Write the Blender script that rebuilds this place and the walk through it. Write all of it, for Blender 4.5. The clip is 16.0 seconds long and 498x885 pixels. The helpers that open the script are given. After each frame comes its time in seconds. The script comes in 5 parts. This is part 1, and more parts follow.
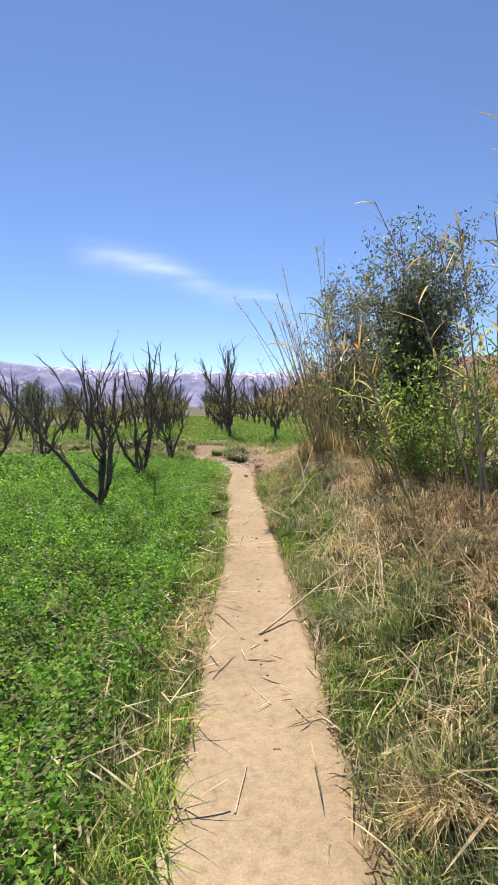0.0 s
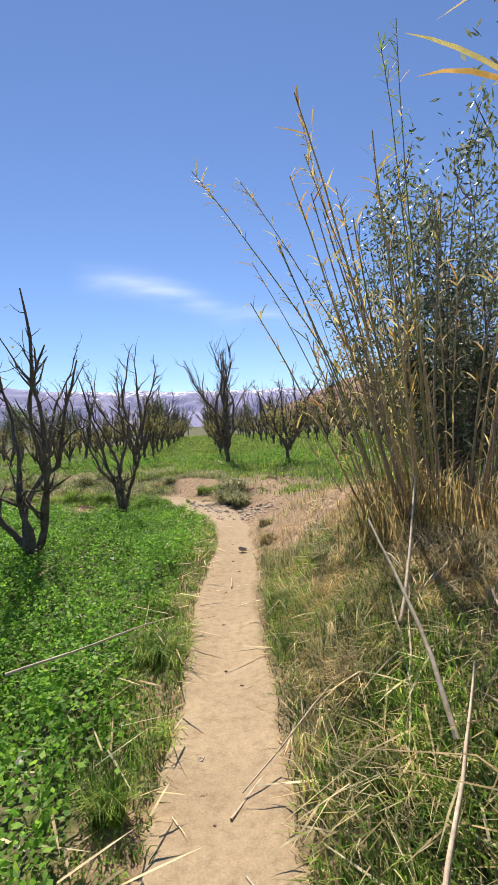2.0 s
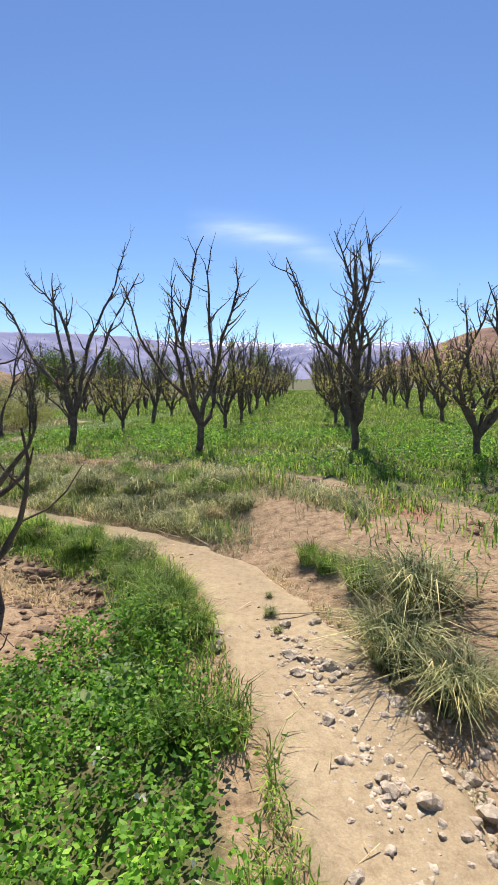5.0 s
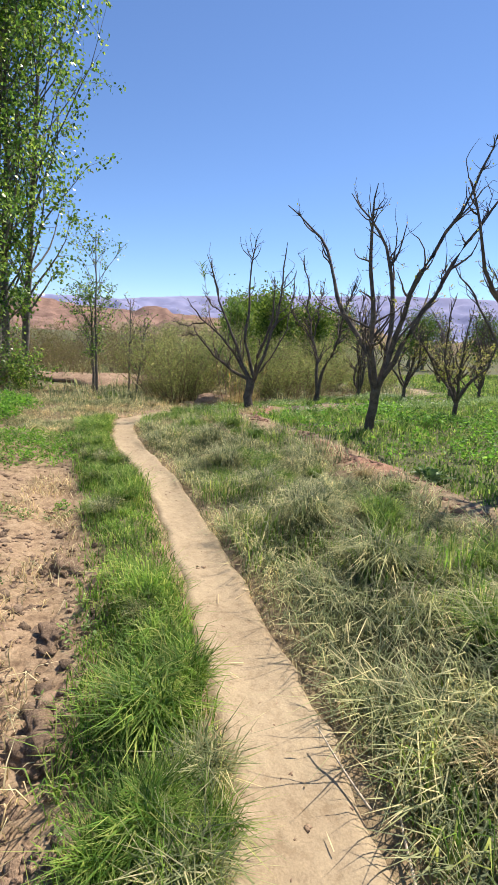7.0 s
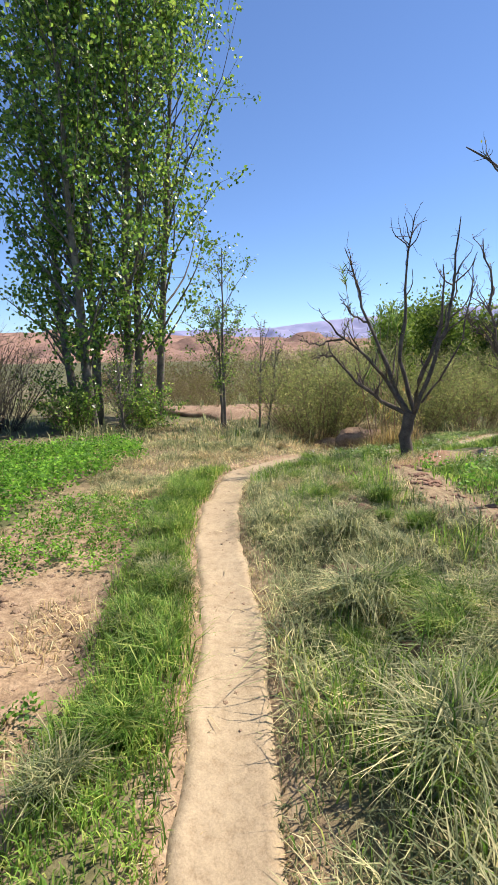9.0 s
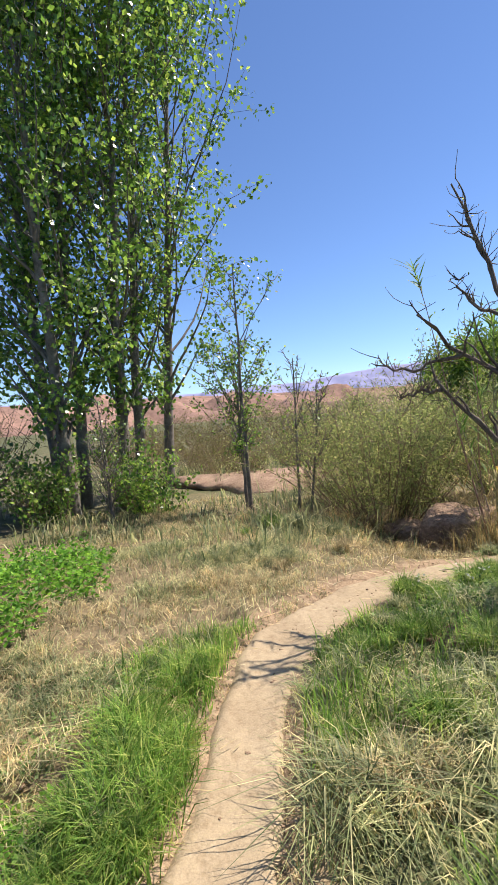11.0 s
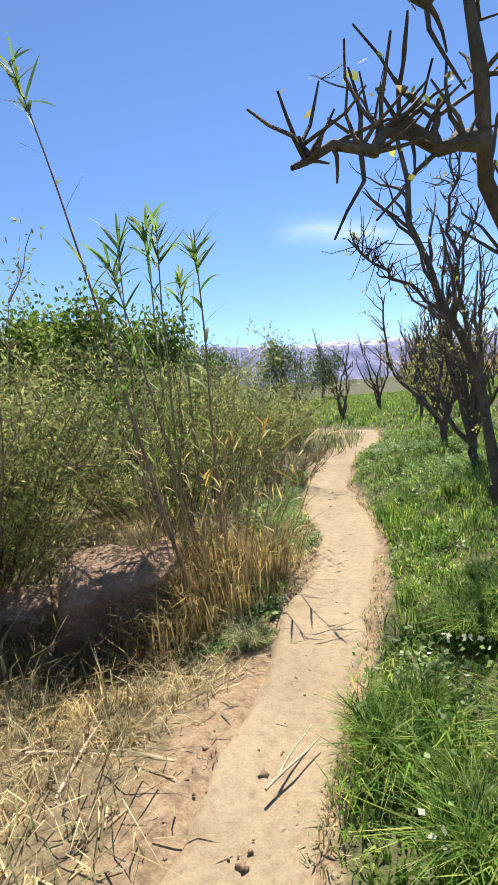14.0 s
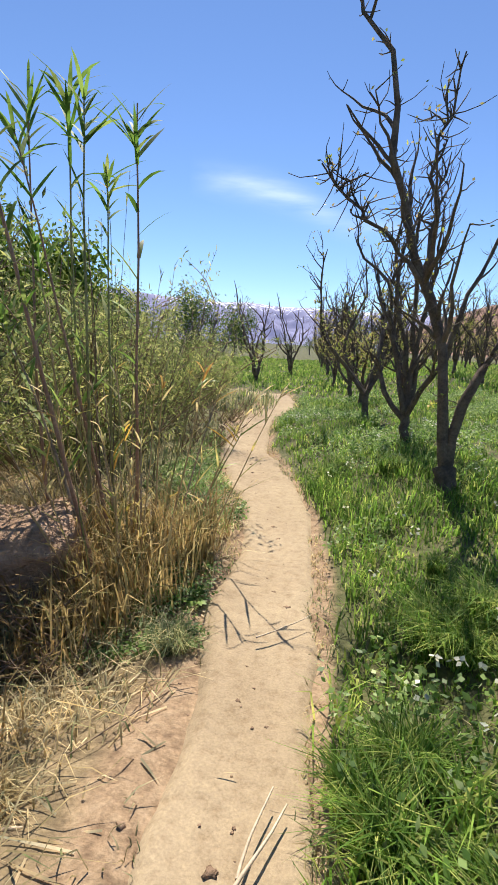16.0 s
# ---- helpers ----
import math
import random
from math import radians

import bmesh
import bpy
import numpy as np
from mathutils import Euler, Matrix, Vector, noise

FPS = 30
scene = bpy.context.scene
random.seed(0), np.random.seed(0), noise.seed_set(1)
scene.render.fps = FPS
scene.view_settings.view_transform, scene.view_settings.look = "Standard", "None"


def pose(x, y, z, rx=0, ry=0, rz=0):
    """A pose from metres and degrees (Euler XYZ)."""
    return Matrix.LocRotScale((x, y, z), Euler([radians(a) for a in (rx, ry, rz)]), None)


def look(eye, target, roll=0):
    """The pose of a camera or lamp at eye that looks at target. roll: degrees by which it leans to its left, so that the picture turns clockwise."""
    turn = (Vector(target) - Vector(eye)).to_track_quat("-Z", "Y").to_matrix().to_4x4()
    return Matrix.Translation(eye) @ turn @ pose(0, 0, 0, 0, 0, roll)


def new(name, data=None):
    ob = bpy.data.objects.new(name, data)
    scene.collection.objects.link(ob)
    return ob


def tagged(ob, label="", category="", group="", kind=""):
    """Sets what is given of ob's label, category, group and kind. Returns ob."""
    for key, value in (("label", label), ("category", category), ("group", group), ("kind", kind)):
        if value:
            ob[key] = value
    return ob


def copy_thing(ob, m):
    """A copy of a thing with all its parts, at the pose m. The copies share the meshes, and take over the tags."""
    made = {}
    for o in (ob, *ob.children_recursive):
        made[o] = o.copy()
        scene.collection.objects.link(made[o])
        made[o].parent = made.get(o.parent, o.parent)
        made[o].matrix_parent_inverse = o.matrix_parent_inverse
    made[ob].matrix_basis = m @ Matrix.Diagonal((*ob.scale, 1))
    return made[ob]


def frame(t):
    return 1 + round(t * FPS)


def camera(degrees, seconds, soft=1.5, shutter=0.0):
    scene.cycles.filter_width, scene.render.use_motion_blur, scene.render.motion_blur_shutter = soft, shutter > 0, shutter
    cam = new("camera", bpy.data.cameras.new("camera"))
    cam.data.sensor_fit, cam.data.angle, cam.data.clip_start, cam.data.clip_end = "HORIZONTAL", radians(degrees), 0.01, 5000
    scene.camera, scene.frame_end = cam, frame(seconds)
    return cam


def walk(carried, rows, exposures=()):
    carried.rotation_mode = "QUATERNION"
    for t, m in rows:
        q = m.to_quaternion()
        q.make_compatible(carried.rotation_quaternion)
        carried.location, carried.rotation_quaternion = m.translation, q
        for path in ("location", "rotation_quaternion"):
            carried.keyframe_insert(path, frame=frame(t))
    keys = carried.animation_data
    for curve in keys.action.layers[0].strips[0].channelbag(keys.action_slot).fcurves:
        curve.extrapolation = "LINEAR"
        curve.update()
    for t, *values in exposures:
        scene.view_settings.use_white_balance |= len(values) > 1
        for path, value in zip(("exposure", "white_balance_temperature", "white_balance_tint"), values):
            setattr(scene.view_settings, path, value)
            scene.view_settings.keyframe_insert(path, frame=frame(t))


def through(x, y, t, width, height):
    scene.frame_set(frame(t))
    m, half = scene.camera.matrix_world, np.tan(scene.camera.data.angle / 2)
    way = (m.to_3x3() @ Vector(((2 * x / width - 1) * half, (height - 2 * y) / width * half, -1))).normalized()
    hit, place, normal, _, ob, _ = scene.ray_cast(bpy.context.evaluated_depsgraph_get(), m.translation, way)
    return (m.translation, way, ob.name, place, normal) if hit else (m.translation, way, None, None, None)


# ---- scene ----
cam = camera(53.5, 16.0)
PATH = [
    (0, (1.051, 0.598, 1.366), (1.064, 2.592, 1.219), -0.7),
    (0.5, (1.148, 1.776, 1.358), (1.232, 3.769, 1.207), -0.5),
    (1, (1.21, 2.882, 1.343), (1.257, 4.879, 1.242), -2.9),
    (1.5, (1.201, 3.945, 1.317), (1.221, 5.944, 1.288), -4.4),
    (2, (1.216, 5.03, 1.305), (1.197, 7.029, 1.228), -2.9),
    (2.5, (1.238, 6.093, 1.302), (1.213, 8.086, 1.137), -1.1),
    (3, (1.185, 7.047, 1.316), (1.13, 9.046, 1.355), -3.3),
    (3.2, (1.17, 7.46, 1.324), (1.083, 9.457, 1.368), -3.8),
    (5.3, (0.406, 11.441, 1.385), (-0.105, 13.352, 1.092), 0.6),
    (5.5, (0.341, 11.763, 1.383), (-0.238, 13.653, 1.076), 1.6),
    (6, (0.165, 12.572, 1.333), (-0.777, 14.316, 1.071), 2.0),
    (6.5, (0.009, 13.318, 1.33), (-1.198, 14.86, 0.919), -0.2),
    (7, (-0.325, 13.964, 1.337), (-1.891, 15.136, 0.92), 3.4),
    (7.5, (-0.85, 14.476, 1.322), (-2.602, 15.159, 0.64), 4.8),
    (8, (-1.276, 14.883, 1.318), (-3.09, 15.429, 0.674), 2.0),
    (8.5, (-1.776, 15.233, 1.315), (-3.63, 15.867, 0.916), -3.4),
    (9, (-2.388, 15.462, 1.32), (-4.254, 16.093, 0.979), -0.7),
    (9.2, (-2.664, 15.543, 1.323), (-4.533, 16.173, 0.988), 0.5),
    (11.3, (-6.241, 16.753, 1.198), (-8.162, 17.301, 1.121), -5.3),
    (11.5, (-6.545, 16.838, 1.163), (-8.454, 17.431, 1.095), -5.9),
    (12, (-7.267, 16.95, 1.08), (-9.044, 17.861, 0.962), -5.2),
    (12.5, (-7.889, 17.225, 0.95), (-9.342, 18.593, 0.814), -4.7),
    (13, (-8.384, 17.432, 0.933), (-9.604, 19.007, 0.755), -4.5),
    (13.5, (-8.756, 17.691, 0.949), (-9.731, 19.424, 0.738), -4.0),
    (14, (-9.023, 18.054, 0.954), (-9.81, 19.88, 0.732), -4.6),
    (14.5, (-9.19, 18.425, 0.932), (-9.678, 20.353, 0.719), -3.7),
    (15, (-9.329, 18.659, 0.866), (-9.765, 20.572, 0.477), -1.8),
    (15.5, (-9.434, 18.587, 0.852), (-9.834, 20.493, 0.398), 0.9),
    (16, (-9.445, 18.548, 0.867), (-9.839, 20.468, 0.469), 3.0),
]
walk(cam, [(t, look(eye, target, roll)) for t, eye, target, roll in PATH], exposures=[(0.0, 0.78, 6850, 17), (3.0, 0.7, 6800, 16), (5.5, 0.8, 6650, 14), (8.0, 0.93, 6600, 15), (12.0, 0.98, 6550, 16), (14.0, 0.97, 6520, 13), (16.0, 0.87, 6650, 14)])

# ---- world, sun ----
SUN_AZ, SUN_EL = -12.0, 54.0          # degrees right of +y, and above the horizon
world = bpy.data.worlds.new("world")
scene.world = world
world.use_nodes = True
wn = world.node_tree
sky = wn.nodes.new("ShaderNodeTexSky")
sky.sky_type, sky.sun_disc = "NISHITA", False
sky.sun_elevation, sky.sun_rotation = radians(SUN_EL), radians(SUN_AZ)
sky.altitude, sky.air_density, sky.dust_density, sky.ozone_density = 1500, 1.0, 0.0, 8.0
wn.nodes["Background"].inputs[1].default_value = 0.09
wn.links.new(sky.outputs[0], wn.nodes["Background"].inputs[0])
sun = new("sun", bpy.data.lights.new("sun", "SUN"))
sun.data.energy, sun.data.angle, sun.data.color = 4.3, radians(0.5), (1.0, 0.94, 0.83)
sun_way = Vector((math.sin(radians(SUN_AZ)) * math.cos(radians(SUN_EL)), math.cos(radians(SUN_AZ)) * math.cos(radians(SUN_EL)), math.sin(radians(SUN_EL))))
sun.matrix_world = look(sun_way * 50, (0, 0, 0))

rng = np.random.default_rng(7)


# ---- materials ----
def node(m, kind, **values):
    n = m.node_tree.nodes.new(kind)
    for key, value in values.items():
        n.inputs[key].default_value = value
    return n


def noise_tex(m, scale, detail=6.0, rough=0.6):
    n = node(m, "ShaderNodeTexNoise", Scale=scale, Detail=detail, Roughness=rough)
    co = m.node_tree.nodes.new("ShaderNodeTexCoord")
    m.node_tree.links.new(co.outputs["Object"], n.inputs["Vector"])
    return n


def ramp(m, src, stops):
    r = m.node_tree.nodes.new("ShaderNodeValToRGB")
    while len(r.color_ramp.elements) < len(stops):
        r.color_ramp.elements.new(0.5)
    for e, (p, c) in zip(r.color_ramp.elements, stops):
        e.position, e.color = p, (*c, 1)
    m.node_tree.links.new(src, r.inputs[0])
    return r


def mixed(m, fac, a, b, how="MIX"):
    n = m.node_tree.nodes.new("ShaderNodeMix")
    n.data_type, n.blend_type = "RGBA", how
    for sock, v in ((n.inputs[0], fac), (n.inputs[6], a), (n.inputs[7], b)):
        if isinstance(v, bpy.types.NodeSocket):
            m.node_tree.links.new(v, sock)
        else:
            sock.default_value = v if isinstance(v, float) else (*v, 1)
    return n.outputs[2]


def bumped(m, height, strength=0.4, distance=0.02):
    b = node(m, "ShaderNodeBump", Strength=strength, Distance=distance)
    m.node_tree.links.new(height, b.inputs["Height"])
    m.node_tree.links.new(b.outputs[0], m.node_tree.nodes["Principled BSDF"].inputs["Normal"])


def base(name, rough=0.9):
    m = bpy.data.materials.new(name)
    m.use_nodes = True
    p = m.node_tree.nodes["Principled BSDF"]
    p.inputs["Roughness"].default_value = rough
    p.inputs["Specular IOR Level"].default_value = 0.25
    return m, p


def leaf_mat(name, colours, through=0.35, rough=0.55, spec=0.3):
    """Thin leaves: a colour of its own for each blade, some light let through."""
    m, p = base(name, rough)
    p.inputs["Specular IOR Level"].default_value = spec
    geo = m.node_tree.nodes.new("ShaderNodeNewGeometry")
    step = 1.0 / max(1, len(colours) - 1)
    r = ramp(m, geo.outputs["Random Per Island"], [(i * step, c) for i, c in enumerate(colours)])
    big = noise_tex(m, 1.3, 3.0)
    tone = ramp(m, big.outputs[0], [(0.3, (0.72, 0.75, 0.7)), (0.7, (1.25, 1.2, 1.1))])
    clump = noise_tex(m, 7.0, 3.0)
    tuft_tone = ramp(m, clump.outputs[0], [(0.38, (0.5, 0.55, 0.52)), (0.6, (1.36, 1.3, 1.2))])
    col = mixed(m, 1.0, mixed(m, 1.0, r.outputs[0], tone.outputs[0], "MULTIPLY"), tuft_tone.outputs[0], "MULTIPLY")
    m.node_tree.links.new(col, p.inputs["Base Color"])
    t = m.node_tree.nodes.new("ShaderNodeBsdfTranslucent")
    m.node_tree.links.new(col, t.inputs[0])
    mix = m.node_tree.nodes.new("ShaderNodeMixShader")
    mix.inputs[0].default_value = through
    m.node_tree.links.new(p.outputs[0], mix.inputs[1])
    m.node_tree.links.new(t.outputs[0], mix.inputs[2])
    m.node_tree.links.new(mix.outputs[0], m.node_tree.nodes["Material Output"].inputs[0])
    return m


def rough_mat(name, a, b, scale, rough=0.9, bump=0.5, dist=0.01, fine=None):
    m, p = base(name, rough)
    n1, n2 = noise_tex(m, scale), noise_tex(m, fine or scale * 9, 4.0)
    c = ramp(m, n1.outputs[0], [(0.32, a), (0.68, b)])
    g = ramp(m, n2.outputs[0], [(0.3, (0.7, 0.7, 0.7)), (0.7, (1.2, 1.2, 1.2))])
    m.node_tree.links.new(mixed(m, 1.0, c.outputs[0], g.outputs[0], "MULTIPLY"), p.inputs["Base Color"])
    bumped(m, n2.outputs[0], bump, dist)
    return m


def ground_mat():
    m, p = base("ground_earth", 0.95)
    n1, n2, n3 = noise_tex(m, 0.9), noise_tex(m, 14.0), noise_tex(m, 70.0, 3.0)
    soil = ramp(m, n2.outputs[0], [(0.25, (0.13, 0.08, 0.048)), (0.48, (0.3, 0.208, 0.125)), (0.75, (0.4, 0.295, 0.185))])
    green = ramp(m, n2.outputs[0], [(0.3, (0.06, 0.065, 0.028)), (0.5, (0.1, 0.105, 0.042)), (0.7, (0.16, 0.14, 0.07))])
    dry = ramp(m, n2.outputs[0], [(0.3, (0.125, 0.095, 0.055)), (0.6, (0.26, 0.197, 0.11)), (0.8, (0.36, 0.29, 0.17))])
    red = ramp(m, n2.outputs[0], [(0.3, (0.2, 0.1, 0.06)), (0.7, (0.4, 0.22, 0.14))])
    col = soil.outputs[0]
    for name, r in (("dry", dry), ("red", red), ("green", green)):
        at = m.node_tree.nodes.new("ShaderNodeAttribute")
        at.attribute_name = name
        add = m.node_tree.nodes.new("ShaderNodeMath")
        add.operation = "MULTIPLY_ADD"
        m.node_tree.links.new(n1.outputs[0], add.inputs[0])
        add.inputs[1].default_value = 0.8
        m.node_tree.links.new(at.outputs["Fac"], add.inputs[2])
        cut = ramp(m, add.outputs[0], [(0.62, (0, 0, 0)), (0.92, (1, 1, 1))])
        col = mixed(m, cut.outputs[0], col, r.outputs[0])
    grain = ramp(m, n3.outputs[0], [(0.3, (0.75, 0.75, 0.75)), (0.7, (1.2, 1.2, 1.2))])
    m.node_tree.links.new(mixed(m, 1.0, col, grain.outputs[0], "MULTIPLY"), p.inputs["Base Color"])
    bumped(m, n2.outputs[0], 0.7, 0.03)
    return m


def path_mat():
    m, p = base("trodden_earth", 0.95)
    n1, n2, n3 = noise_tex(m, 1.6), noise_tex(m, 22.0), noise_tex(m, 120.0, 3.0)
    a = ramp(m, n1.outputs[0], [(0.3, (0.32, 0.243, 0.15)), (0.7, (0.415, 0.327, 0.208))])
    b = ramp(m, n2.outputs[0], [(0.28, (0.78, 0.74, 0.7)), (0.5, (1, 1, 1)), (0.75, (1.12, 1.12, 1.1))])
    c = ramp(m, n3.outputs[0], [(0.3, (0.82, 0.82, 0.82)), (0.7, (1.12, 1.12, 1.12))])
    col = mixed(m, 1.0, mixed(m, 1.0, a.outputs[0], b.outputs[0], "MULTIPLY"), c.outputs[0], "MULTIPLY")
    m.node_tree.links.new(col, p.inputs["Base Color"])
    bumped(m, n2.outputs[0], 0.35, 0.02)
    return m


def mountain_mat():
    """Far range, haze painted into its rock colour, with snow on its upper slopes."""
    m, p = base("hazed_far_rock", 1.0)
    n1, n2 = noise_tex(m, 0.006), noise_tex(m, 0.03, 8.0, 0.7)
    # blue-violet base colour stands in for the haze of distance
    hazed_rock = ramp(m, n1.outputs[0], [(0.3, (0.2, 0.22, 0.37)), (0.7, (0.29, 0.29, 0.43))])
    at = m.node_tree.nodes.new("ShaderNodeAttribute")
    at.attribute_name = "snow"
    add = m.node_tree.nodes.new("ShaderNodeMath")
    add.operation = "MULTIPLY_ADD"
    m.node_tree.links.new(n2.outputs[0], add.inputs[0])
    add.inputs[1].default_value = 1.4
    m.node_tree.links.new(at.outputs["Fac"], add.inputs[2])
    cut = ramp(m, add.outputs[0], [(0.98, (0, 0, 0)), (1.0, (1, 1, 1))])
    m.node_tree.links.new(mixed(m, cut.outputs[0], hazed_rock.outputs[0], (0.85, 0.88, 0.95)), p.inputs["Base Color"])
    return m


def cloud_mat():
    m = bpy.data.materials.new("thin_cloud")
    m.use_nodes = True
    nt = m.node_tree
    nt.nodes.remove(nt.nodes["Principled BSDF"])
    co = nt.nodes.new("ShaderNodeTexCoord")
    n = node(m, "ShaderNodeTexNoise", Scale=2.2, Detail=7.0, Roughness=0.55)
    mp = nt.nodes.new("ShaderNodeMapping")
    mp.inputs["Scale"].default_value = (0.7, 1.0, 3.5)
    nt.links.new(co.outputs["Generated"], mp.inputs[0])
    nt.links.new(mp.outputs[0], n.inputs["Vector"])
    at = nt.nodes.new("ShaderNodeAttribute")
    at.attribute_name = "thick"
    mul = nt.nodes.new("ShaderNodeMath")
    mul.operation = "MULTIPLY"
    r = ramp(m, n.outputs[0], [(0.3, (0.15, 0.15, 0.15)), (0.72, (1, 1, 1))])
    nt.links.new(r.outputs[0], mul.inputs[0])
    nt.links.new(at.outputs["Fac"], mul.inputs[1])
    em = node(m, "ShaderNodeEmission", Color=(0.72, 0.85, 1.0, 1), Strength=0.85)
    tr = nt.nodes.new("ShaderNodeBsdfTransparent")
    mix = nt.nodes.new("ShaderNodeMixShader")
    nt.links.new(mul.outputs[0], mix.inputs[0])
    nt.links.new(tr.outputs[0], mix.inputs[1])
    nt.links.new(em.outputs[0], mix.inputs[2])
    nt.links.new(mix.outputs[0], nt.nodes["Material Output"].inputs[0])
    return m


M_GROUND, M_PATH = ground_mat(), path_mat()
M_BARK = rough_mat("fruit_bark", (0.08, 0.062, 0.05), (0.2, 0.158, 0.125), 9.0, 0.9, 0.8, 0.01)
M_PALE = rough_mat("pale_bark", (0.24, 0.2, 0.16), (0.4, 0.35, 0.29), 9.0, 0.85, 0.6, 0.006)
M_POPBARK = rough_mat("poplar_bark", (0.1, 0.085, 0.07), (0.25, 0.22, 0.18), 6.0, 0.9, 0.7, 0.01)
M_STEM = rough_mat("brush_stem", (0.16, 0.11, 0.07), (0.3, 0.22, 0.14), 8.0, 0.9, 0.3)
M_STONE = rough_mat("field_stone", (0.36, 0.29, 0.21), (0.6, 0.51, 0.4), 2.2, 0.85, 0.35, 0.05)
M_ROCK = rough_mat("earth_rock", (0.11, 0.075, 0.05), (0.3, 0.22, 0.15), 4.0, 0.95, 1.0, 0.05)
M_CLOD = rough_mat("red_clod", (0.17, 0.09, 0.06), (0.36, 0.22, 0.15), 12.0, 0.95, 0.8, 0.01)
M_SOILCLOD = rough_mat("soil_clod", (0.2, 0.13, 0.085), (0.4, 0.28, 0.18), 12.0, 0.95, 0.8, 0.01)
M_DARKCLOD = rough_mat("dark_clod", (0.1, 0.068, 0.045), (0.28, 0.2, 0.135), 12.0, 0.95, 0.8, 0.01)
M_CANE = rough_mat("dry_cane", (0.36, 0.25, 0.12), (0.58, 0.44, 0.24), 7.0, 0.6, 0.2, 0.003)
M_CANE_PALE = rough_mat("pale_cane", (0.46, 0.36, 0.24), (0.7, 0.58, 0.42), 7.0, 0.6, 0.2, 0.003)
M_CANE_GREY = rough_mat("grey_cane", (0.22, 0.17, 0.12), (0.42, 0.33, 0.24), 7.0, 0.65, 0.2, 0.003)
M_CANE_GREEN = rough_mat("green_cane", (0.17, 0.19, 0.07), (0.33, 0.3, 0.13), 6.0, 0.55, 0.2, 0.003)
M_CANE_RED = rough_mat("ruddy_cane", (0.24, 0.13, 0.09), (0.38, 0.24, 0.16), 6.0, 0.55, 0.2, 0.003)
M_ALFALFA = leaf_mat("clover_leaf", [(0.08, 0.22, 0.032), (0.14, 0.34, 0.042), (0.205, 0.44, 0.058), (0.31, 0.53, 0.08)], 0.55)
M_GRASS = leaf_mat("grass_blade", [(0.09, 0.19, 0.034), (0.17, 0.33, 0.054), (0.28, 0.43, 0.09), (0.5, 0.54, 0.18)], 0.52)
M_GRASS_GREY = leaf_mat("grey_grass_blade", [(0.12, 0.165, 0.08), (0.25, 0.3, 0.145), (0.43, 0.45, 0.25), (0.68, 0.62, 0.38)], 0.45)
M_DRY = leaf_mat("dry_blade", [(0.27, 0.21, 0.12), (0.45, 0.36, 0.21), (0.6, 0.5, 0.31), (0.7, 0.64, 0.45)], 0.38, 0.7, 0.2)
M_STRAW_PALE = leaf_mat("pale_straw", [(0.52, 0.40, 0.25), (0.66, 0.54, 0.36), (0.76, 0.65, 0.46), (0.80, 0.72, 0.55)], 0.45, 0.6, 0.2)
M_DRYOCHRE = leaf_mat("ochre_blade", [(0.25, 0.175, 0.08), (0.45, 0.33, 0.16), (0.62, 0.49, 0.26), (0.36, 0.36, 0.16)], 0.4, 0.65, 0.2)
M_THATCH = leaf_mat("dead_thatch", [(0.16, 0.11, 0.065), (0.27, 0.19, 0.11), (0.4, 0.3, 0.18), (0.55, 0.45, 0.29)], 0.3, 0.7, 0.2)
M_REEDLEAF = leaf_mat("reed_leaf", [(0.125, 0.217, 0.041), (0.219, 0.319, 0.069), (0.313, 0.392, 0.110), (0.700, 0.406, 0.083)], 0.55, 0.45, 0.4)
M_REEDDRY = leaf_mat("dry_reed_leaf", [(0.431, 0.246, 0.074), (0.616, 0.419, 0.161), (0.517, 0.493, 0.197), (0.678, 0.554, 0.320)], 0.45, 0.6, 0.3)
M_REEDGREEN = leaf_mat("fresh_reed_leaf", [(0.09, 0.19, 0.035), (0.14, 0.27, 0.05), (0.2, 0.33, 0.08), (0.3, 0.36, 0.12)], 0.45, 0.6, 0.2)
M_POPLAR = leaf_mat("poplar_leaf", [(0.055, 0.135, 0.028), (0.125, 0.255, 0.045), (0.235, 0.4, 0.07), (0.45, 0.58, 0.13)], 0.52, 0.35, 0.6)
M_OLIVE = leaf_mat("olive_leaf", [(0.07, 0.1, 0.055), (0.13, 0.165, 0.09), (0.23, 0.265, 0.16), (0.5, 0.53, 0.4)], 0.42, 0.45, 0.4)
M_WILLOW = leaf_mat("willow_leaf", [(0.16, 0.215, 0.075), (0.27, 0.325, 0.115), (0.39, 0.43, 0.165), (0.56, 0.55, 0.25)], 0.5, 0.6, 0.25)
M_BRUSH = leaf_mat("brush_leaf", [(0.141, 0.160, 0.055), (0.219, 0.217, 0.083), (0.313, 0.275, 0.124), (0.157, 0.123, 0.069)], 0.45, 0.7, 0.2)
M_DARKTREE = leaf_mat("far_tree_leaf", [(0.047, 0.094, 0.022), (0.078, 0.145, 0.030), (0.125, 0.203, 0.041), (0.188, 0.290, 0.055)], 0.40)
M_BUD = leaf_mat("young_leaf", [(0.313, 0.377, 0.083), (0.470, 0.522, 0.124), (0.407, 0.319, 0.152), (0.626, 0.522, 0.303)], 0.50)
M_BRIGHTTREE = leaf_mat("bright_tree_leaf", [(0.09, 0.16, 0.03), (0.14, 0.23, 0.04), (0.2, 0.3, 0.05), (0.27, 0.37, 0.07)], 0.45)
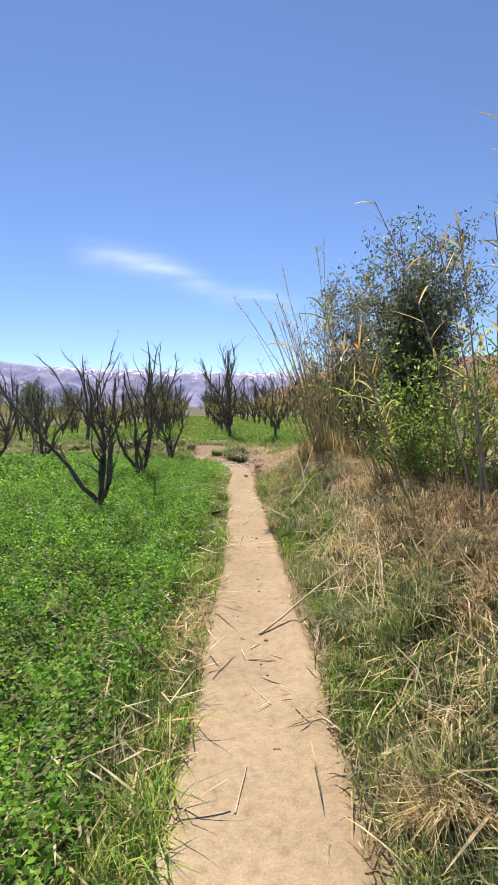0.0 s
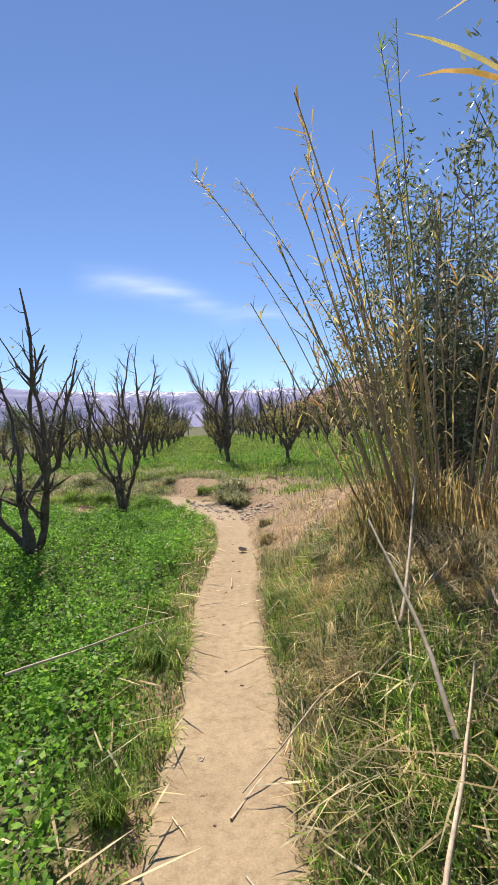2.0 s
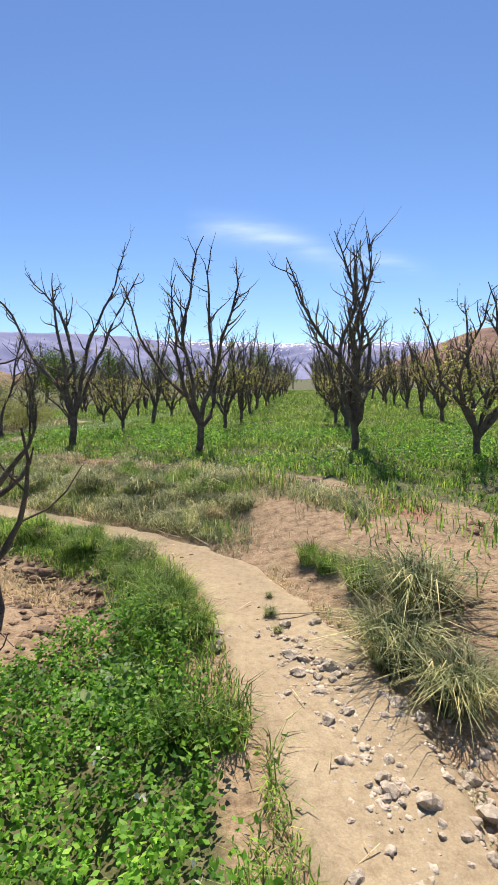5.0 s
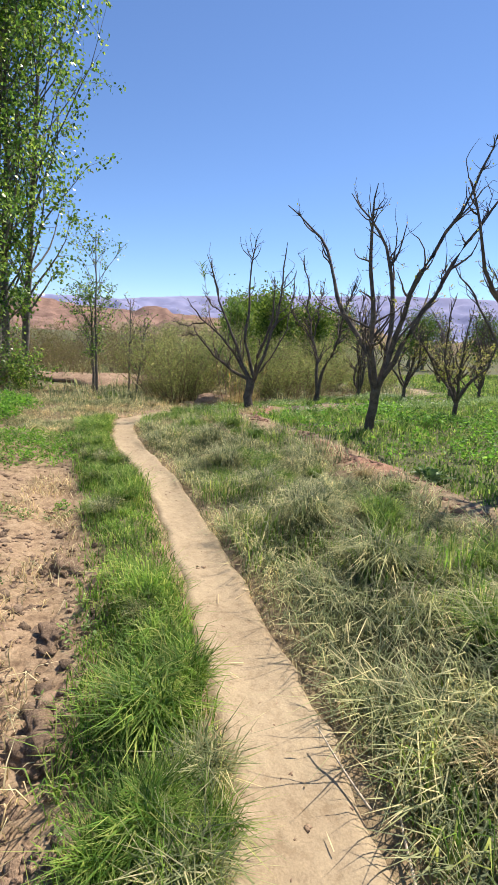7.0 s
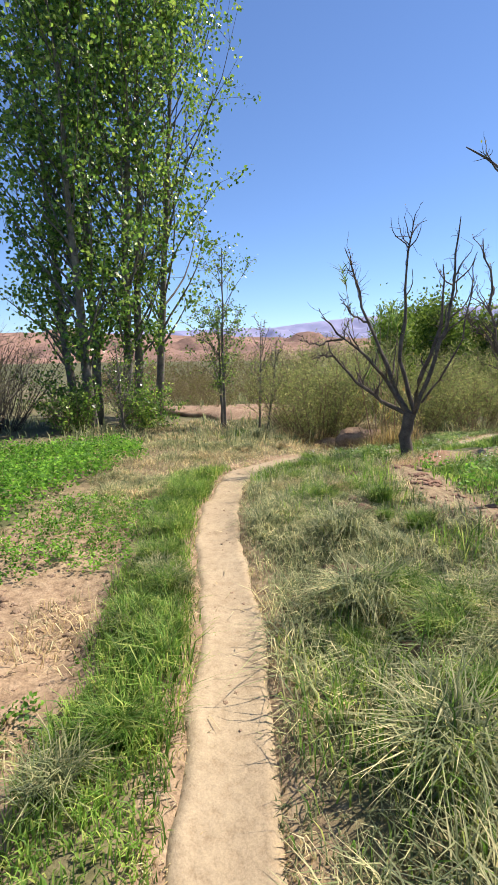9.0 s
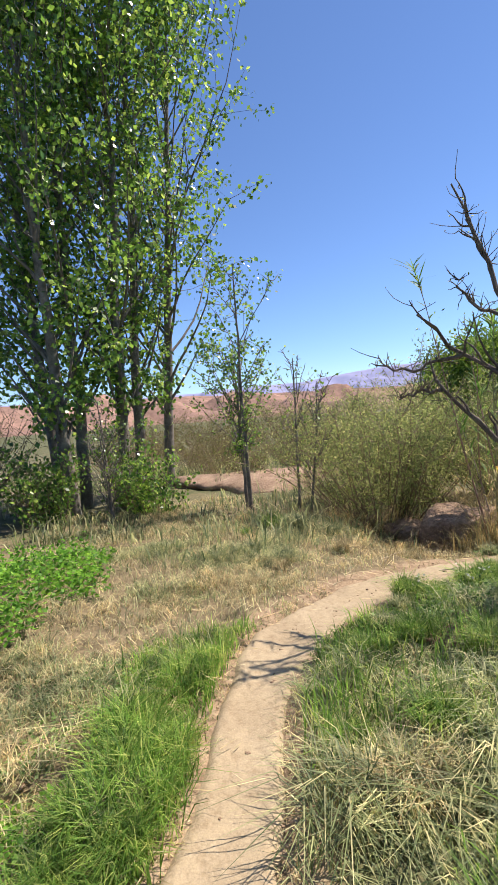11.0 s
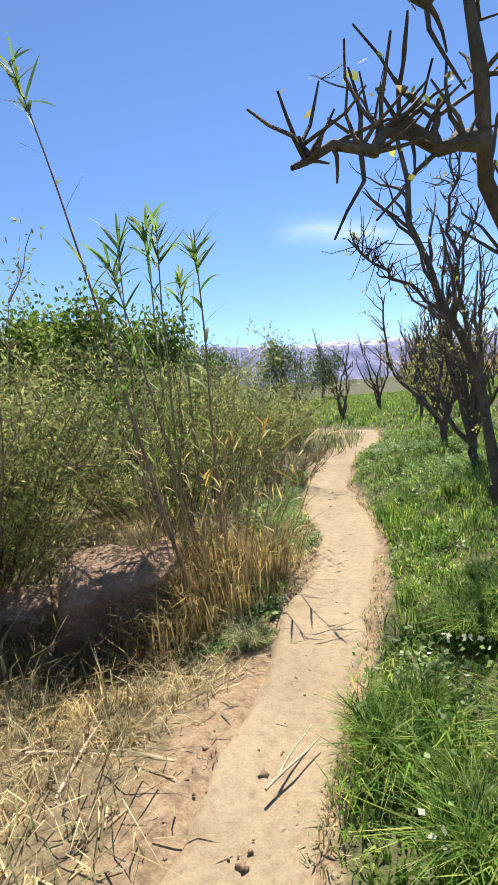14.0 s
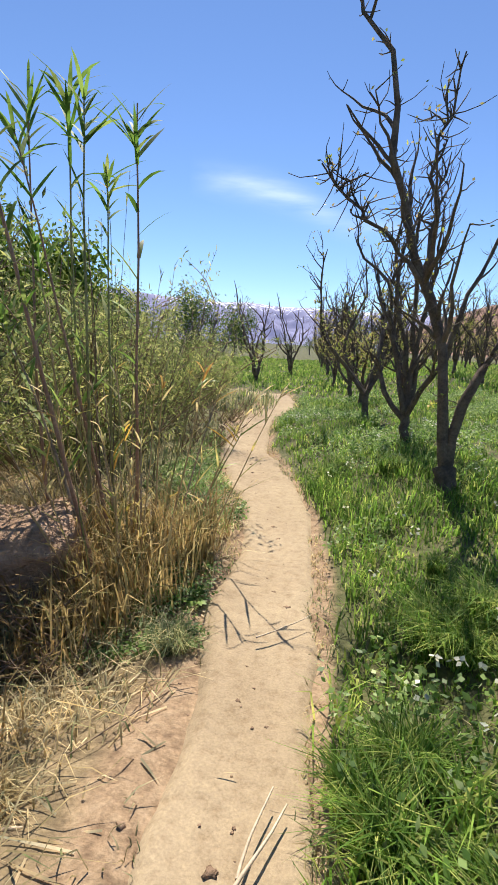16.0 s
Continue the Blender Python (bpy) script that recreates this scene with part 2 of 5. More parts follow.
M_BROAD = leaf_mat("broad_weed_leaf", [(0.095, 0.195, 0.050), (0.172, 0.300, 0.084), (0.267, 0.407, 0.134), (0.478, 0.583, 0.336)], 0.55, 0.5, 0.4)
M_FLOWER = leaf_mat("white_flower", [(0.6, 0.62, 0.55), (0.75, 0.77, 0.7)], 0.3)
M_REDHILL = rough_mat("red_hill_earth", (0.2, 0.12, 0.09), (0.33, 0.2, 0.145), 0.015, 1.0, 0.6, 3.0, 0.09)
M_BANKEARTH = rough_mat("eroded_bank_earth", (0.27, 0.17, 0.11), (0.5, 0.35, 0.24), 2.5, 0.95, 1.0, 0.06)
M_SCRUBHILL = rough_mat("scrub_hill_earth", (0.17, 0.14, 0.08), (0.33, 0.22, 0.13), 0.02, 1.0, 0.6, 3.0, 0.15)
M_MOUNTAIN, M_CLOUD = mountain_mat(), cloud_mat()


# ---- mesh helpers ----
def fast_mesh(name, verts, faces, mat):
    """A mesh from arrays: verts (n, 3), faces (m, k)."""
    me = bpy.data.meshes.new(name)
    verts, faces = np.asarray(verts, np.float32), np.asarray(faces, np.int32)
    k = faces.shape[1]
    me.vertices.add(len(verts))
    me.vertices.foreach_set("co", verts.ravel())
    me.loops.add(faces.size)
    me.loops.foreach_set("vertex_index", faces.ravel())
    me.polygons.add(len(faces))
    me.polygons.foreach_set("loop_start", np.arange(0, faces.size, k, dtype=np.int32))
    me.update(calc_edges=True)
    me.materials.append(mat)
    return me


def smooth(me):
    me.polygons.foreach_set("use_smooth", np.ones(len(me.polygons), bool))
    return me


def joined(chunks):
    """Several (verts, faces) as one pair."""
    vs, fs, n = [], [], 0
    for v, f in chunks:
        vs.append(v)
        fs.append(f + n)
        n += len(v)
    return np.concatenate(vs), np.concatenate(fs)


def part(name, pair, mat, parent, label="", soft=True):
    me = fast_mesh(name, pair[0], pair[1], mat)
    if soft:
        smooth(me)
    ob = new(name, me)
    ob.parent = parent
    return tagged(ob, label)


def tube(points, radii, sides=6):
    """A tapered tube along a line of points."""
    p, r = np.asarray(points, float), np.asarray(radii, float)
    tan = np.gradient(p, axis=0)
    tan /= np.linalg.norm(tan, axis=1)[:, None] + 1e-9
    ref = np.where(np.abs(tan[:, 2:3]) > 0.9, [[1.0, 0, 0]], [[0, 0, 1.0]])
    a = np.cross(tan, ref)
    a /= np.linalg.norm(a, axis=1)[:, None] + 1e-9
    b = np.cross(tan, a)
    ang = np.arange(sides) * 2 * np.pi / sides
    v = p[:, None] + r[:, None, None] * (np.cos(ang)[None, :, None] * a[:, None] + np.sin(ang)[None, :, None] * b[:, None])
    i, j = np.meshgrid(np.arange(len(p) - 1), np.arange(sides), indexing="ij")
    k = (j + 1) % sides
    f = np.stack([i * sides + j, i * sides + k, (i + 1) * sides + k, (i + 1) * sides + j], -1).reshape(-1, 4)
    return v.reshape(-1, 3), f


def unit(v):
    return v / (np.linalg.norm(v, axis=-1, keepdims=True) + 1e-9)


def blades(at, height, width, lean, droop, r):
    """Grass blades: three triangles each, leaning and drooping."""
    n = len(at)
    ang = r.uniform(0, 2 * np.pi, n)
    way = np.stack([np.cos(ang), np.sin(ang), np.zeros(n)], 1)
    side = np.stack([-np.sin(ang), np.cos(ang), np.zeros(n)], 1)
    twist = r.uniform(-0.9, 0.9, n)[:, None]
    side = unit(side + way * twist)
    h, w = np.broadcast_to(height, n)[:, None], np.broadcast_to(width, n)[:, None]
    ln, dr = (r.uniform(0.2, 1, n) * lean)[:, None], (r.uniform(0.3, 1, n) * droop)[:, None]
    up = np.array([[0, 0, 1.0]])
    mid = at + h * (0.55 * up + 0.35 * ln * way)
    tip = at + h * ((1 - dr) * up + (ln + 0.35 * dr) * way)
    v = np.stack([at - side * w / 2, at + side * w / 2, mid - side * w * 0.42, mid + side * w * 0.42, tip], 1)
    o = (np.arange(n) * 5)[:, None, None]
    f = np.array([[0, 1, 3], [0, 3, 2], [2, 3, 4]])[None] + o
    return v.reshape(-1, 3), f.reshape(-1, 3)


def leaves(at, way, length, width, r, fold=0.0, flat=0.0):
    """Leaves: a lance-shaped quad each, turned about its own way."""
    n = len(at)
    way = unit(way)
    side = unit(np.cross(way, r.normal(size=(n, 3)) + np.array([[0, 0, flat]])))
    nor = np.cross(way, side)
    l, w = np.broadcast_to(length, n)[:, None], np.broadcast_to(width, n)[:, None]
    mid = at + way * l * 0.45 + nor * l * fold
    v = np.stack([at, mid - side * w / 2, at + way * l, mid + side * w / 2], 1)
    f = np.arange(4)[None] + (np.arange(n) * 4)[:, None]
    return v.reshape(-1, 3), f


def ribbons(at, way, length, width, sag, r, steps=4):
    """Long arching leaves: strips of quads that taper and sag."""
    n = len(at)
    way = unit(way)
    side = unit(np.cross(way, np.array([[0, 0, 1.0]]) + 0.25 * r.normal(size=(n, 3))))
    l, w, s = (np.broadcast_to(q, n)[:, None] for q in (length, width, sag))
    rows = []
    for i in range(steps + 1):
        t = i / steps
        c = at + way * l * t - np.array([[0, 0, 1.0]]) * l * s * t * t
        ww = w * (0.55 + 0.9 * t - 1.42 * t * t)
        rows += [c - side * ww / 2, c + side * ww / 2]
    v = np.stack(rows, 1)
    q = np.array([[2 * i, 2 * i + 1, 2 * i + 3, 2 * i + 2] for i in range(steps)])
    f = q[None] + (np.arange(n) * (2 * steps + 2))[:, None, None]
    return v.reshape(-1, 3), f.reshape(-1, 4)


def lattice(ix, iy, seed):
    h = (ix * 374761393 + iy * 668265263 + seed * 144665) & 0x7FFFFFFF
    h = ((h ^ (h >> 13)) * 1274126177) & 0x7FFFFFFF
    return (h ^ (h >> 16)) % 65536 / 65535.0


def vnoise(x, y, scale, seed=0):
    """Smooth value noise from 0 to 1."""
    x, y = np.asarray(x, float) * scale, np.asarray(y, float) * scale
    ix, iy = np.floor(x).astype(np.int64), np.floor(y).astype(np.int64)
    fx, fy = x - ix, y - iy
    fx, fy = fx * fx * (3 - 2 * fx), fy * fy * (3 - 2 * fy)
    a, b = lattice(ix, iy, seed), lattice(ix + 1, iy, seed)
    c, d = lattice(ix, iy + 1, seed), lattice(ix + 1, iy + 1, seed)
    return (a * (1 - fx) + b * fx) * (1 - fy) + (c * (1 - fx) + d * fx) * fy


def fbm(x, y, scale, octaves=4, seed=0):
    return sum(vnoise(x, y, scale * 2 ** o, seed + o) * 0.5 ** (o + 1) for o in range(octaves))


def sstep(a, b, x):
    t = np.clip((np.asarray(x, float) - a) / (b - a), 0, 1)
    return t * t * (3 - 2 * t)


# ---- the lie of the land ----
# the trodden line: x, y, z, half width, rise of the ground to its right and to its left
TRAIL = np.array([
    (1.09, -6, 0.05, 0.30, 0.45, 0.0), (1.09, 1.9, 0.02, 0.29, 0.45, 0.0), (1.11, 3.4, 0.02, 0.27, 0.45, 0.0),
    (1.10, 5.0, 0.02, 0.24, 0.45, 0.0), (1.05, 7.0, 0.02, 0.21, 0.52, 0.0), (0.96, 8.8, 0.0, 0.22, 0.58, 0.0),
    (0.98, 10.3, 0.0, 0.2, 0.58, 0.0), (0.84, 11.7, 0.0, 0.2, 0.3, 0.0), (0.5, 12.8, -0.02, 0.3, 0.15, -0.02),
    (0.12, 13.5, -0.03, 0.3, 0.2, -0.05), (-0.3, 14.2, -0.04, 0.26, 0.2, -0.06), (-1.0, 14.8, -0.05, 0.2, 0.2, -0.06),
    (-1.75, 15.15, -0.06, 0.18, 0.2, -0.06), (-2.75, 15.5, -0.07, 0.16, 0.2, -0.06), (-3.74, 15.83, -0.09, 0.155, 0.14, -0.06),
    (-4.8, 16.17, -0.1, 0.155, 0.14, -0.05), (-5.6, 16.33, -0.12, 0.165, 0.14, -0.05), (-6.9, 16.65, -0.16, 0.17, 0.14, -0.05),
    (-7.6, 16.98, -0.21, 0.17, 0.14, -0.04), (-8.25, 17.17, -0.26, 0.17, 0.14, -0.04), (-8.8, 17.5, -0.29, 0.2, 0.14, -0.04),
    (-9.2, 17.95, -0.3, 0.23, 0.14, -0.04), (-9.48, 18.6, -0.3, 0.2, 0.16, -0.06), (-9.65, 19.3, -0.33, 0.19, 0.2, -0.08),
    (-9.7, 20.2, -0.37, 0.19, 0.26, -0.1), (-9.8, 21.1, -0.4, 0.24, 0.28, -0.1), (-9.92, 22.2, -0.42, 0.2, 0.28, -0.06),
    (-10.27, 23.05, -0.42, 0.3, 0.25, 0.0), (-10.72, 24.5, -0.42, 0.27, 0.2, 0.0), (-11.0, 26.8, -0.42, 0.22, 0.12, 0.0),
    (-10.92, 28.7, -0.4, 0.3, 0.08, 0.0), (-11.3, 30.5, -0.38, 0.42, 0.05, 0.0), (-13.0, 31.6, -0.42, 0.35, 0.1, 0.0), (-17.0, 32.4, -0.45, 0.3, 0.1, 0.0)])


def near(x, y):
    """For places: distance to the trail, side (1 left), and the trail's own values there."""
    x, y = np.asarray(x, float).ravel(), np.asarray(y, float).ravel()
    best, side, row = np.full(len(x), 1e9), np.zeros(len(x)), np.zeros((len(x), 6))
    for a, b in zip(TRAIL[:-1], TRAIL[1:]):
        dx, dy = b[0] - a[0], b[1] - a[1]
        t = np.clip(((x - a[0]) * dx + (y - a[1]) * dy) / (dx * dx + dy * dy), 0, 1)
        px, py = a[0] + t * dx, a[1] + t * dy
        d = np.hypot(x - px, y - py)
        s = np.sign(dx * (y - a[1]) - dy * (x - a[0]))
        hit = d < best
        best[hit], side[hit] = d[hit], s[hit]
        row[hit] = a + t[hit, None] * (b - a)
    return best, side, row


def height(x, y, rough=True):
    shape = np.shape(x)
    x, y = np.asarray(x, float).ravel(), np.asarray(y, float).ravel()
    d, side, row = near(x, y)
    r = np.maximum(d - row[:, 3], 0)
    rise = np.where(side > 0, row[:, 5], row[:, 4])
    z = row[:, 2] + rise * sstep(0, 1.0, r)
    region = 0.12 - 0.62 * sstep(-6, -14, x) + 0.35 * sstep(1.5, 6, x) * sstep(16, 6, y)
    far = sstep(1.0, 6.0, r)
    z = z * (1 - far) + region * far
    # the washed-out hollow beside the trail, the gully at the bend and the ridges of thrown-up earth
    z -= 0.62 * np.exp(-((x + 11.55) / 0.95) ** 2 - ((y - 20.35) / 0.6) ** 2)
    z -= 0.07 * np.exp(-((x - 0.75) / 0.5) ** 2 - ((y - 12.9) / 0.7) ** 2)
    north = (side < 0) & (x < 0.5) & (x > -9)
    z += np.where(north, 0.2 * np.exp(-((r - 1.7) / 0.4) ** 2) * (-0.15 + 1.3 * fbm(x, y, 0.9, 3, 4)), 0)
    south = (side > 0) & (x < 0.2) & (x > -8)
    z -= np.where(south, 0.1 * np.exp(-((r - 0.75) / 0.28) ** 2), 0)
    if rough:
        off = sstep(0.0, 0.35, r)
        z += off * (0.16 * (fbm(x, y, 0.7, 4, 11) - 0.47) + 0.09 * (fbm(x, y, 4.0, 3, 21) - 0.44))
        z -= 0.035 * (1 - sstep(-0.05, 0.1, d - row[:, 3]))
    return z.reshape(shape)


def surface(x, y):
    """Height of what one treads on: the ground, or the path where it lies higher."""
    d, side, row = near(x, y)
    return np.maximum(height(np.ravel(x), np.ravel(y)), np.where(d < row[:, 3] * 1.1, row[:, 2] - 0.012, -9))


def zones(x, y):
    """Shares of green, dry and red ground."""
    d, side, row = near(x, y)
    r = np.maximum(d - row[:, 3], 0)
    left = side > 0
    first = (y < 13.2) & (x > -0.8 - 0.25 * np.maximum(y - 12, 0))
    second = ~first & (x > -7.8) & (y < 40)
    third = ~first & ~second
    green = np.full(len(x), 0.75)
    dry, red = np.zeros(len(x)), np.zeros(len(x))
    k = first & left
    green[k], dry[k] = (0.9 * sstep(0.12, 0.45, r))[k], 0.25
    k = first & ~left
    bare = 1 - sstep(8.8, 9.8, y)
    green[k], dry[k] = (0.42 * sstep(0.1, 0.3, r) * sstep(1.3, 0.7, r) * bare)[k], (0.5 * bare)[k]
    k = second & left
    green[k] = (0.42 * sstep(0.05, 0.15, r) * sstep(0.55, 0.4, r) + 0.9 * sstep(1.5, 1.9, r))[k]
    dry[k] = 0.1
    k = second & ~left
    green[k] = (0.5 * sstep(0.05, 0.25, r) * sstep(1.45, 1.2, r) + 0.85 * sstep(2.0, 2.4, r))[k]
    red[k], dry[k] = (0.7 * np.exp(-((r - 1.6 + 1.1 * (fbm(x, y, 0.7, 3, 84) - 0.45)) / 0.32) ** 2) * sstep(0.38, 0.54, fbm(x, y, 0.8, 3, 83)))[k], 0.4
    trampled = (second & ~left) * sstep(-1.0, -0.3, x) * sstep(1.5, 1.0, r)
    green, dry, red = green * (1 - trampled), dry * (1 - trampled), red * (1 - trampled)
    k = third & ~left
    green[k] = (0.9 * sstep(0.02, 0.2, r))[k]
    k = third & left
    green[k], dry[k] = (0.14 + 0.3 * sstep(3, 6, r) + 0.35 * sstep(22.2, 23.2, y) * sstep(0.1, 0.4, r))[k], (0.75 * sstep(0.05, 0.4, r))[k]
    return green, dry, red


def spread_out(lo, hi, step, reach):
    mid = np.arange(lo, hi + step / 2, step)
    out, w = [], step
    at = 0.0
    while at < reach:
        w *= 1.22
        at += w
        out.append(at)
    out = np.array(out)
    return np.concatenate([lo - out[::-1], mid, hi + out])


def grid(xs, ys, z):
    gx, gy = np.meshgrid(xs, ys, indexing="ij")
    n = len(ys)
    i, j = np.meshgrid(np.arange(len(xs) - 1), np.arange(n - 1), indexing="ij")
    f = np.stack([i * n + j, (i + 1) * n + j, (i + 1) * n + j + 1, i * n + j + 1], -1).reshape(-1, 4)
    return np.stack([gx.ravel(), gy.ravel(), z.ravel()], 1), f


def carry(me, **fields):
    for key, values in fields.items():
        at = me.attributes.new(key, "FLOAT", "POINT")
        at.data.foreach_set("value", np.asarray(values, np.float32))


xs, ys = spread_out(-15.0, 4.5, 0.085, 4200), spread_out(-2.0, 27.0, 0.085, 4200)
gx, gy = np.meshgrid(xs, ys, indexing="ij")
gz = height(gx, gy)
far_off = np.hypot(gx + 5, gy - 12)
gz = gz + np.where(far_off > 60, -0.004 * (far_off - 60), 0) * (far_off < 500) + np.where(far_off >= 500, -1.76, 0)
gv, gf = grid(xs, ys, gz)
ground = new("ground", smooth(fast_mesh("ground", gv, gf, M_GROUND)))
gg, gd, gr = zones(gv[:, 0], gv[:, 1])
away = sstep(25, 120, far_off.ravel())
carry(ground.data, green=gg * (1 - away) + 0.95 * away, dry=gd * (1 - away) + 0.3 * away, red=gr + 0.1 * away)
tagged(ground, "uneven field earth with grass and dry patches", "ground", kind="structure")

# the trodden path: a shallow trough whose rims dip under the ground beside it
cuts = [np.concatenate([np.linspace(a, b, max(2, int(np.hypot(b[0] - a[0], b[1] - a[1]) / 0.06)), endpoint=False) for a, b in zip(TRAIL[:-1], TRAIL[1:])])][0]
kern = np.ones(15) / 15
line = np.stack([np.convolve(np.pad(cuts[:, i], 7, mode="edge"), kern, "valid") for i in range(6)], 1)
tan = unit(np.gradient(line[:, :2], axis=0))
nor = np.stack([-tan[:, 1], tan[:, 0]], 1)
across = np.linspace(-1.7, 1.7, 23)
px = line[:, 0:1] + nor[:, 0:1] * across[None] * line[:, 3:4]
py = line[:, 1:2] + nor[:, 1:2] * across[None] * line[:, 3:4]
edge = 0.7 * (fbm(px, py, 2.6, 4, 33) - 0.47)
pz = line[:, 2:3] + 0.02 * (np.abs(across)[None] ** 2 - 0.6) - 0.11 * sstep(0.85, 1.5, np.abs(across)[None] + edge)
pz = pz + 0.022 * (fbm(px, py, 2.5, 3, 41) - 0.45) + 0.016 * (fbm(px, py, 14, 3, 44) - 0.45)
i, j = np.meshgrid(np.arange(len(line) - 1), np.arange(len(across) - 1), indexing="ij")
n = len(across)
pf = np.stack([i * n + j, i * n + j + 1, (i + 1) * n + j + 1, (i + 1) * n + j], -1).reshape(-1, 4)[:, ::-1]
trail = new("path", smooth(fast_mesh("path", np.stack([px.ravel(), py.ravel(), pz.ravel()], 1), pf, M_PATH)))
tagged(trail, "narrow trodden path of pale sandy earth", "path", kind="structure")


# ---- distance: mountains, hills, cloud ----
def skyline(name, dist, az0, az1, profile, depth, mat, label, seed, steps=420, rows=26):
    """A range of slopes along an arc, azimuth in degrees left of +y, profile gives elevation in degrees."""
    az = np.linspace(az0, az1, steps)
    top = dist * np.tan(np.radians(profile(az)))
    t = np.linspace(0, 1, rows)[:, None]
    d = dist - depth * (1 - t)
    X, Y = -np.sin(np.radians(az))[None] * d, np.cos(np.radians(az))[None] * d
    ridge = fbm(X, Y, 6.0 / depth, 5, seed) - 0.47
    Z = -3 + (top[None] + 3) * (t ** 1.15) + ridge * depth * 0.16 * np.sin(np.pi * np.clip(t, 0, 1)) ** 0.7
    i, j = np.meshgrid(np.arange(rows - 1), np.arange(steps - 1), indexing="ij")
    f = np.stack([i * steps + j, i * steps + j + 1, (i + 1) * steps + j + 1, (i + 1) * steps + j], -1).reshape(-1, 4)
    back = np.stack([-np.sin(np.radians(az)) * (dist + depth), np.cos(np.radians(az)) * (dist + depth), np.full(steps, -5.0)], 1)
    v = np.concatenate([np.stack([X.ravel(), Y.ravel(), Z.ravel()], 1), back])
    k = np.arange(steps - 1)
    last = (rows - 1) * steps
    f = np.concatenate([f, np.stack([last + k, last + k + 1, last + steps + k + 1, last + steps + k], -1)])
    me = smooth(fast_mesh(name, v, f, mat))
    ob = tagged(new(name, me), label, "mountain" if "mountain" in name else "hill", kind="structure")
    return ob, np.concatenate([(t * np.ones((1, steps))).ravel(), np.zeros(steps)]), np.concatenate([np.tile(az, rows), az])


def range_profile(az):
    e = 4.1 + 0.55 * np.sin(np.radians(az * 3.0 - 20)) + 0.5 * sstep(20, 34, az) - 1.3 * sstep(40, 75, az) - 0.6 * sstep(2, -25, az)
    return e + 0.65 * (fbm(az, az * 0 + 3, 0.25, 5, 5) - 0.47)


mountains, up, az = skyline("mountain_range", 4000, -75, 120, range_profile, 1300, M_MOUNTAIN, "mountain range painted hazy blue, with snow on its crest", 61, 700, 40)
carry(mountains.data, snow=0.25 * sstep(0.5, 0.95, up) * sstep(30, 18, az) * sstep(-14, -2, az) + 0.02 * sstep(0.6, 1.0, up))
skyline("red_hill", 620, -62, -1.5, lambda a: 4.9 * sstep(2, -14, a) + 0.25 * fbm(a, a * 0, 0.4, 4, 8), 260, M_REDHILL, "bare red earth hill with dark scrub", 71, 200, 24)
skyline("red_hill", 900, 42, 118, lambda a: 2.25 + 0.45 * np.sin(np.radians(a * 5)) + 0.3 * fbm(a, a * 0, 0.3, 4, 9), 420, M_REDHILL, "long low hill of bare red earth", 72, 240, 24)
skyline("scrub_hill", 420, 24, 66, lambda a: 3.4 * np.exp(-((a - 47) / 9) ** 2) + 0.2 * fbm(a, a * 0, 0.6, 4, 3), 190, M_SCRUBHILL, "brown scrub-covered hill", 73, 160, 24)


def cloud(az, el, wide, tall, slope, thick, seed):
    d = 4300
    u, w = np.linspace(-1, 1, 40), np.linspace(-1, 1, 16)
    gu, gw = np.meshgrid(u, w, indexing="ij")
    a = np.radians(az - gu * wide)
    e = np.radians(el + gw * tall + gu * slope * wide)
    v = np.stack([-np.sin(a) * np.cos(e) * d, np.cos(a) * np.cos(e) * d, np.sin(e) * d], -1).reshape(-1, 3)
    i, j = np.meshgrid(np.arange(39), np.arange(15), indexing="ij")
    f = np.stack([i * 16 + j, (i + 1) * 16 + j, (i + 1) * 16 + j + 1, i * 16 + j + 1], -1).reshape(-1, 4)
    ob = new("cloud", smooth(fast_mesh("cloud", v, f, M_CLOUD)))
    bend = gw - 0.25 * np.cos(gu * 2.5) + 0.2
    carry(ob.data, thick=(thick * np.exp(-(bend / 0.42) ** 2) * (1 - np.abs(gu) ** 2.2).clip(0)).ravel())
    ob.visible_shadow = False
    tagged(ob, "thin streak of white cirrus cloud", "cloud", kind="structure")


cloud(10.0, 15.2, 9.5, 2.8, -0.24, 0.5, 1)
cloud(-2.0, 12.2, 6.0, 2.0, -0.15, 0.25, 2)


# ---- trees ----
def zt(x, y):
    return float(surface(np.array([x]), np.array([y]))[0])


def wander(start, way, length, n, wobble, up, r):
    """A crooked line that bends upwards."""
    p, w = [np.array(start, float)], unit(np.array(way, float))
    for _ in range(n):
        w = unit(w + wobble * r.normal(size=3) + np.array([0, 0, up]))
        p.append(p[-1] + w * length / n)
    return np.array(p)


def thick_line(points, n=10, wobble=0.012, r=None):
    """A finer line through a few corner points."""
    p = np.asarray(points, float)
    t = np.concatenate([[0], np.cumsum(np.linalg.norm(np.diff(p, axis=0), axis=1))])
    u = np.linspace(0, t[-1], n)
    q = np.stack([np.interp(u, t, p[:, k]) for k in range(3)], 1)
    q[1:-1] += wobble * r.normal(size=(n - 2, 3))
    return q


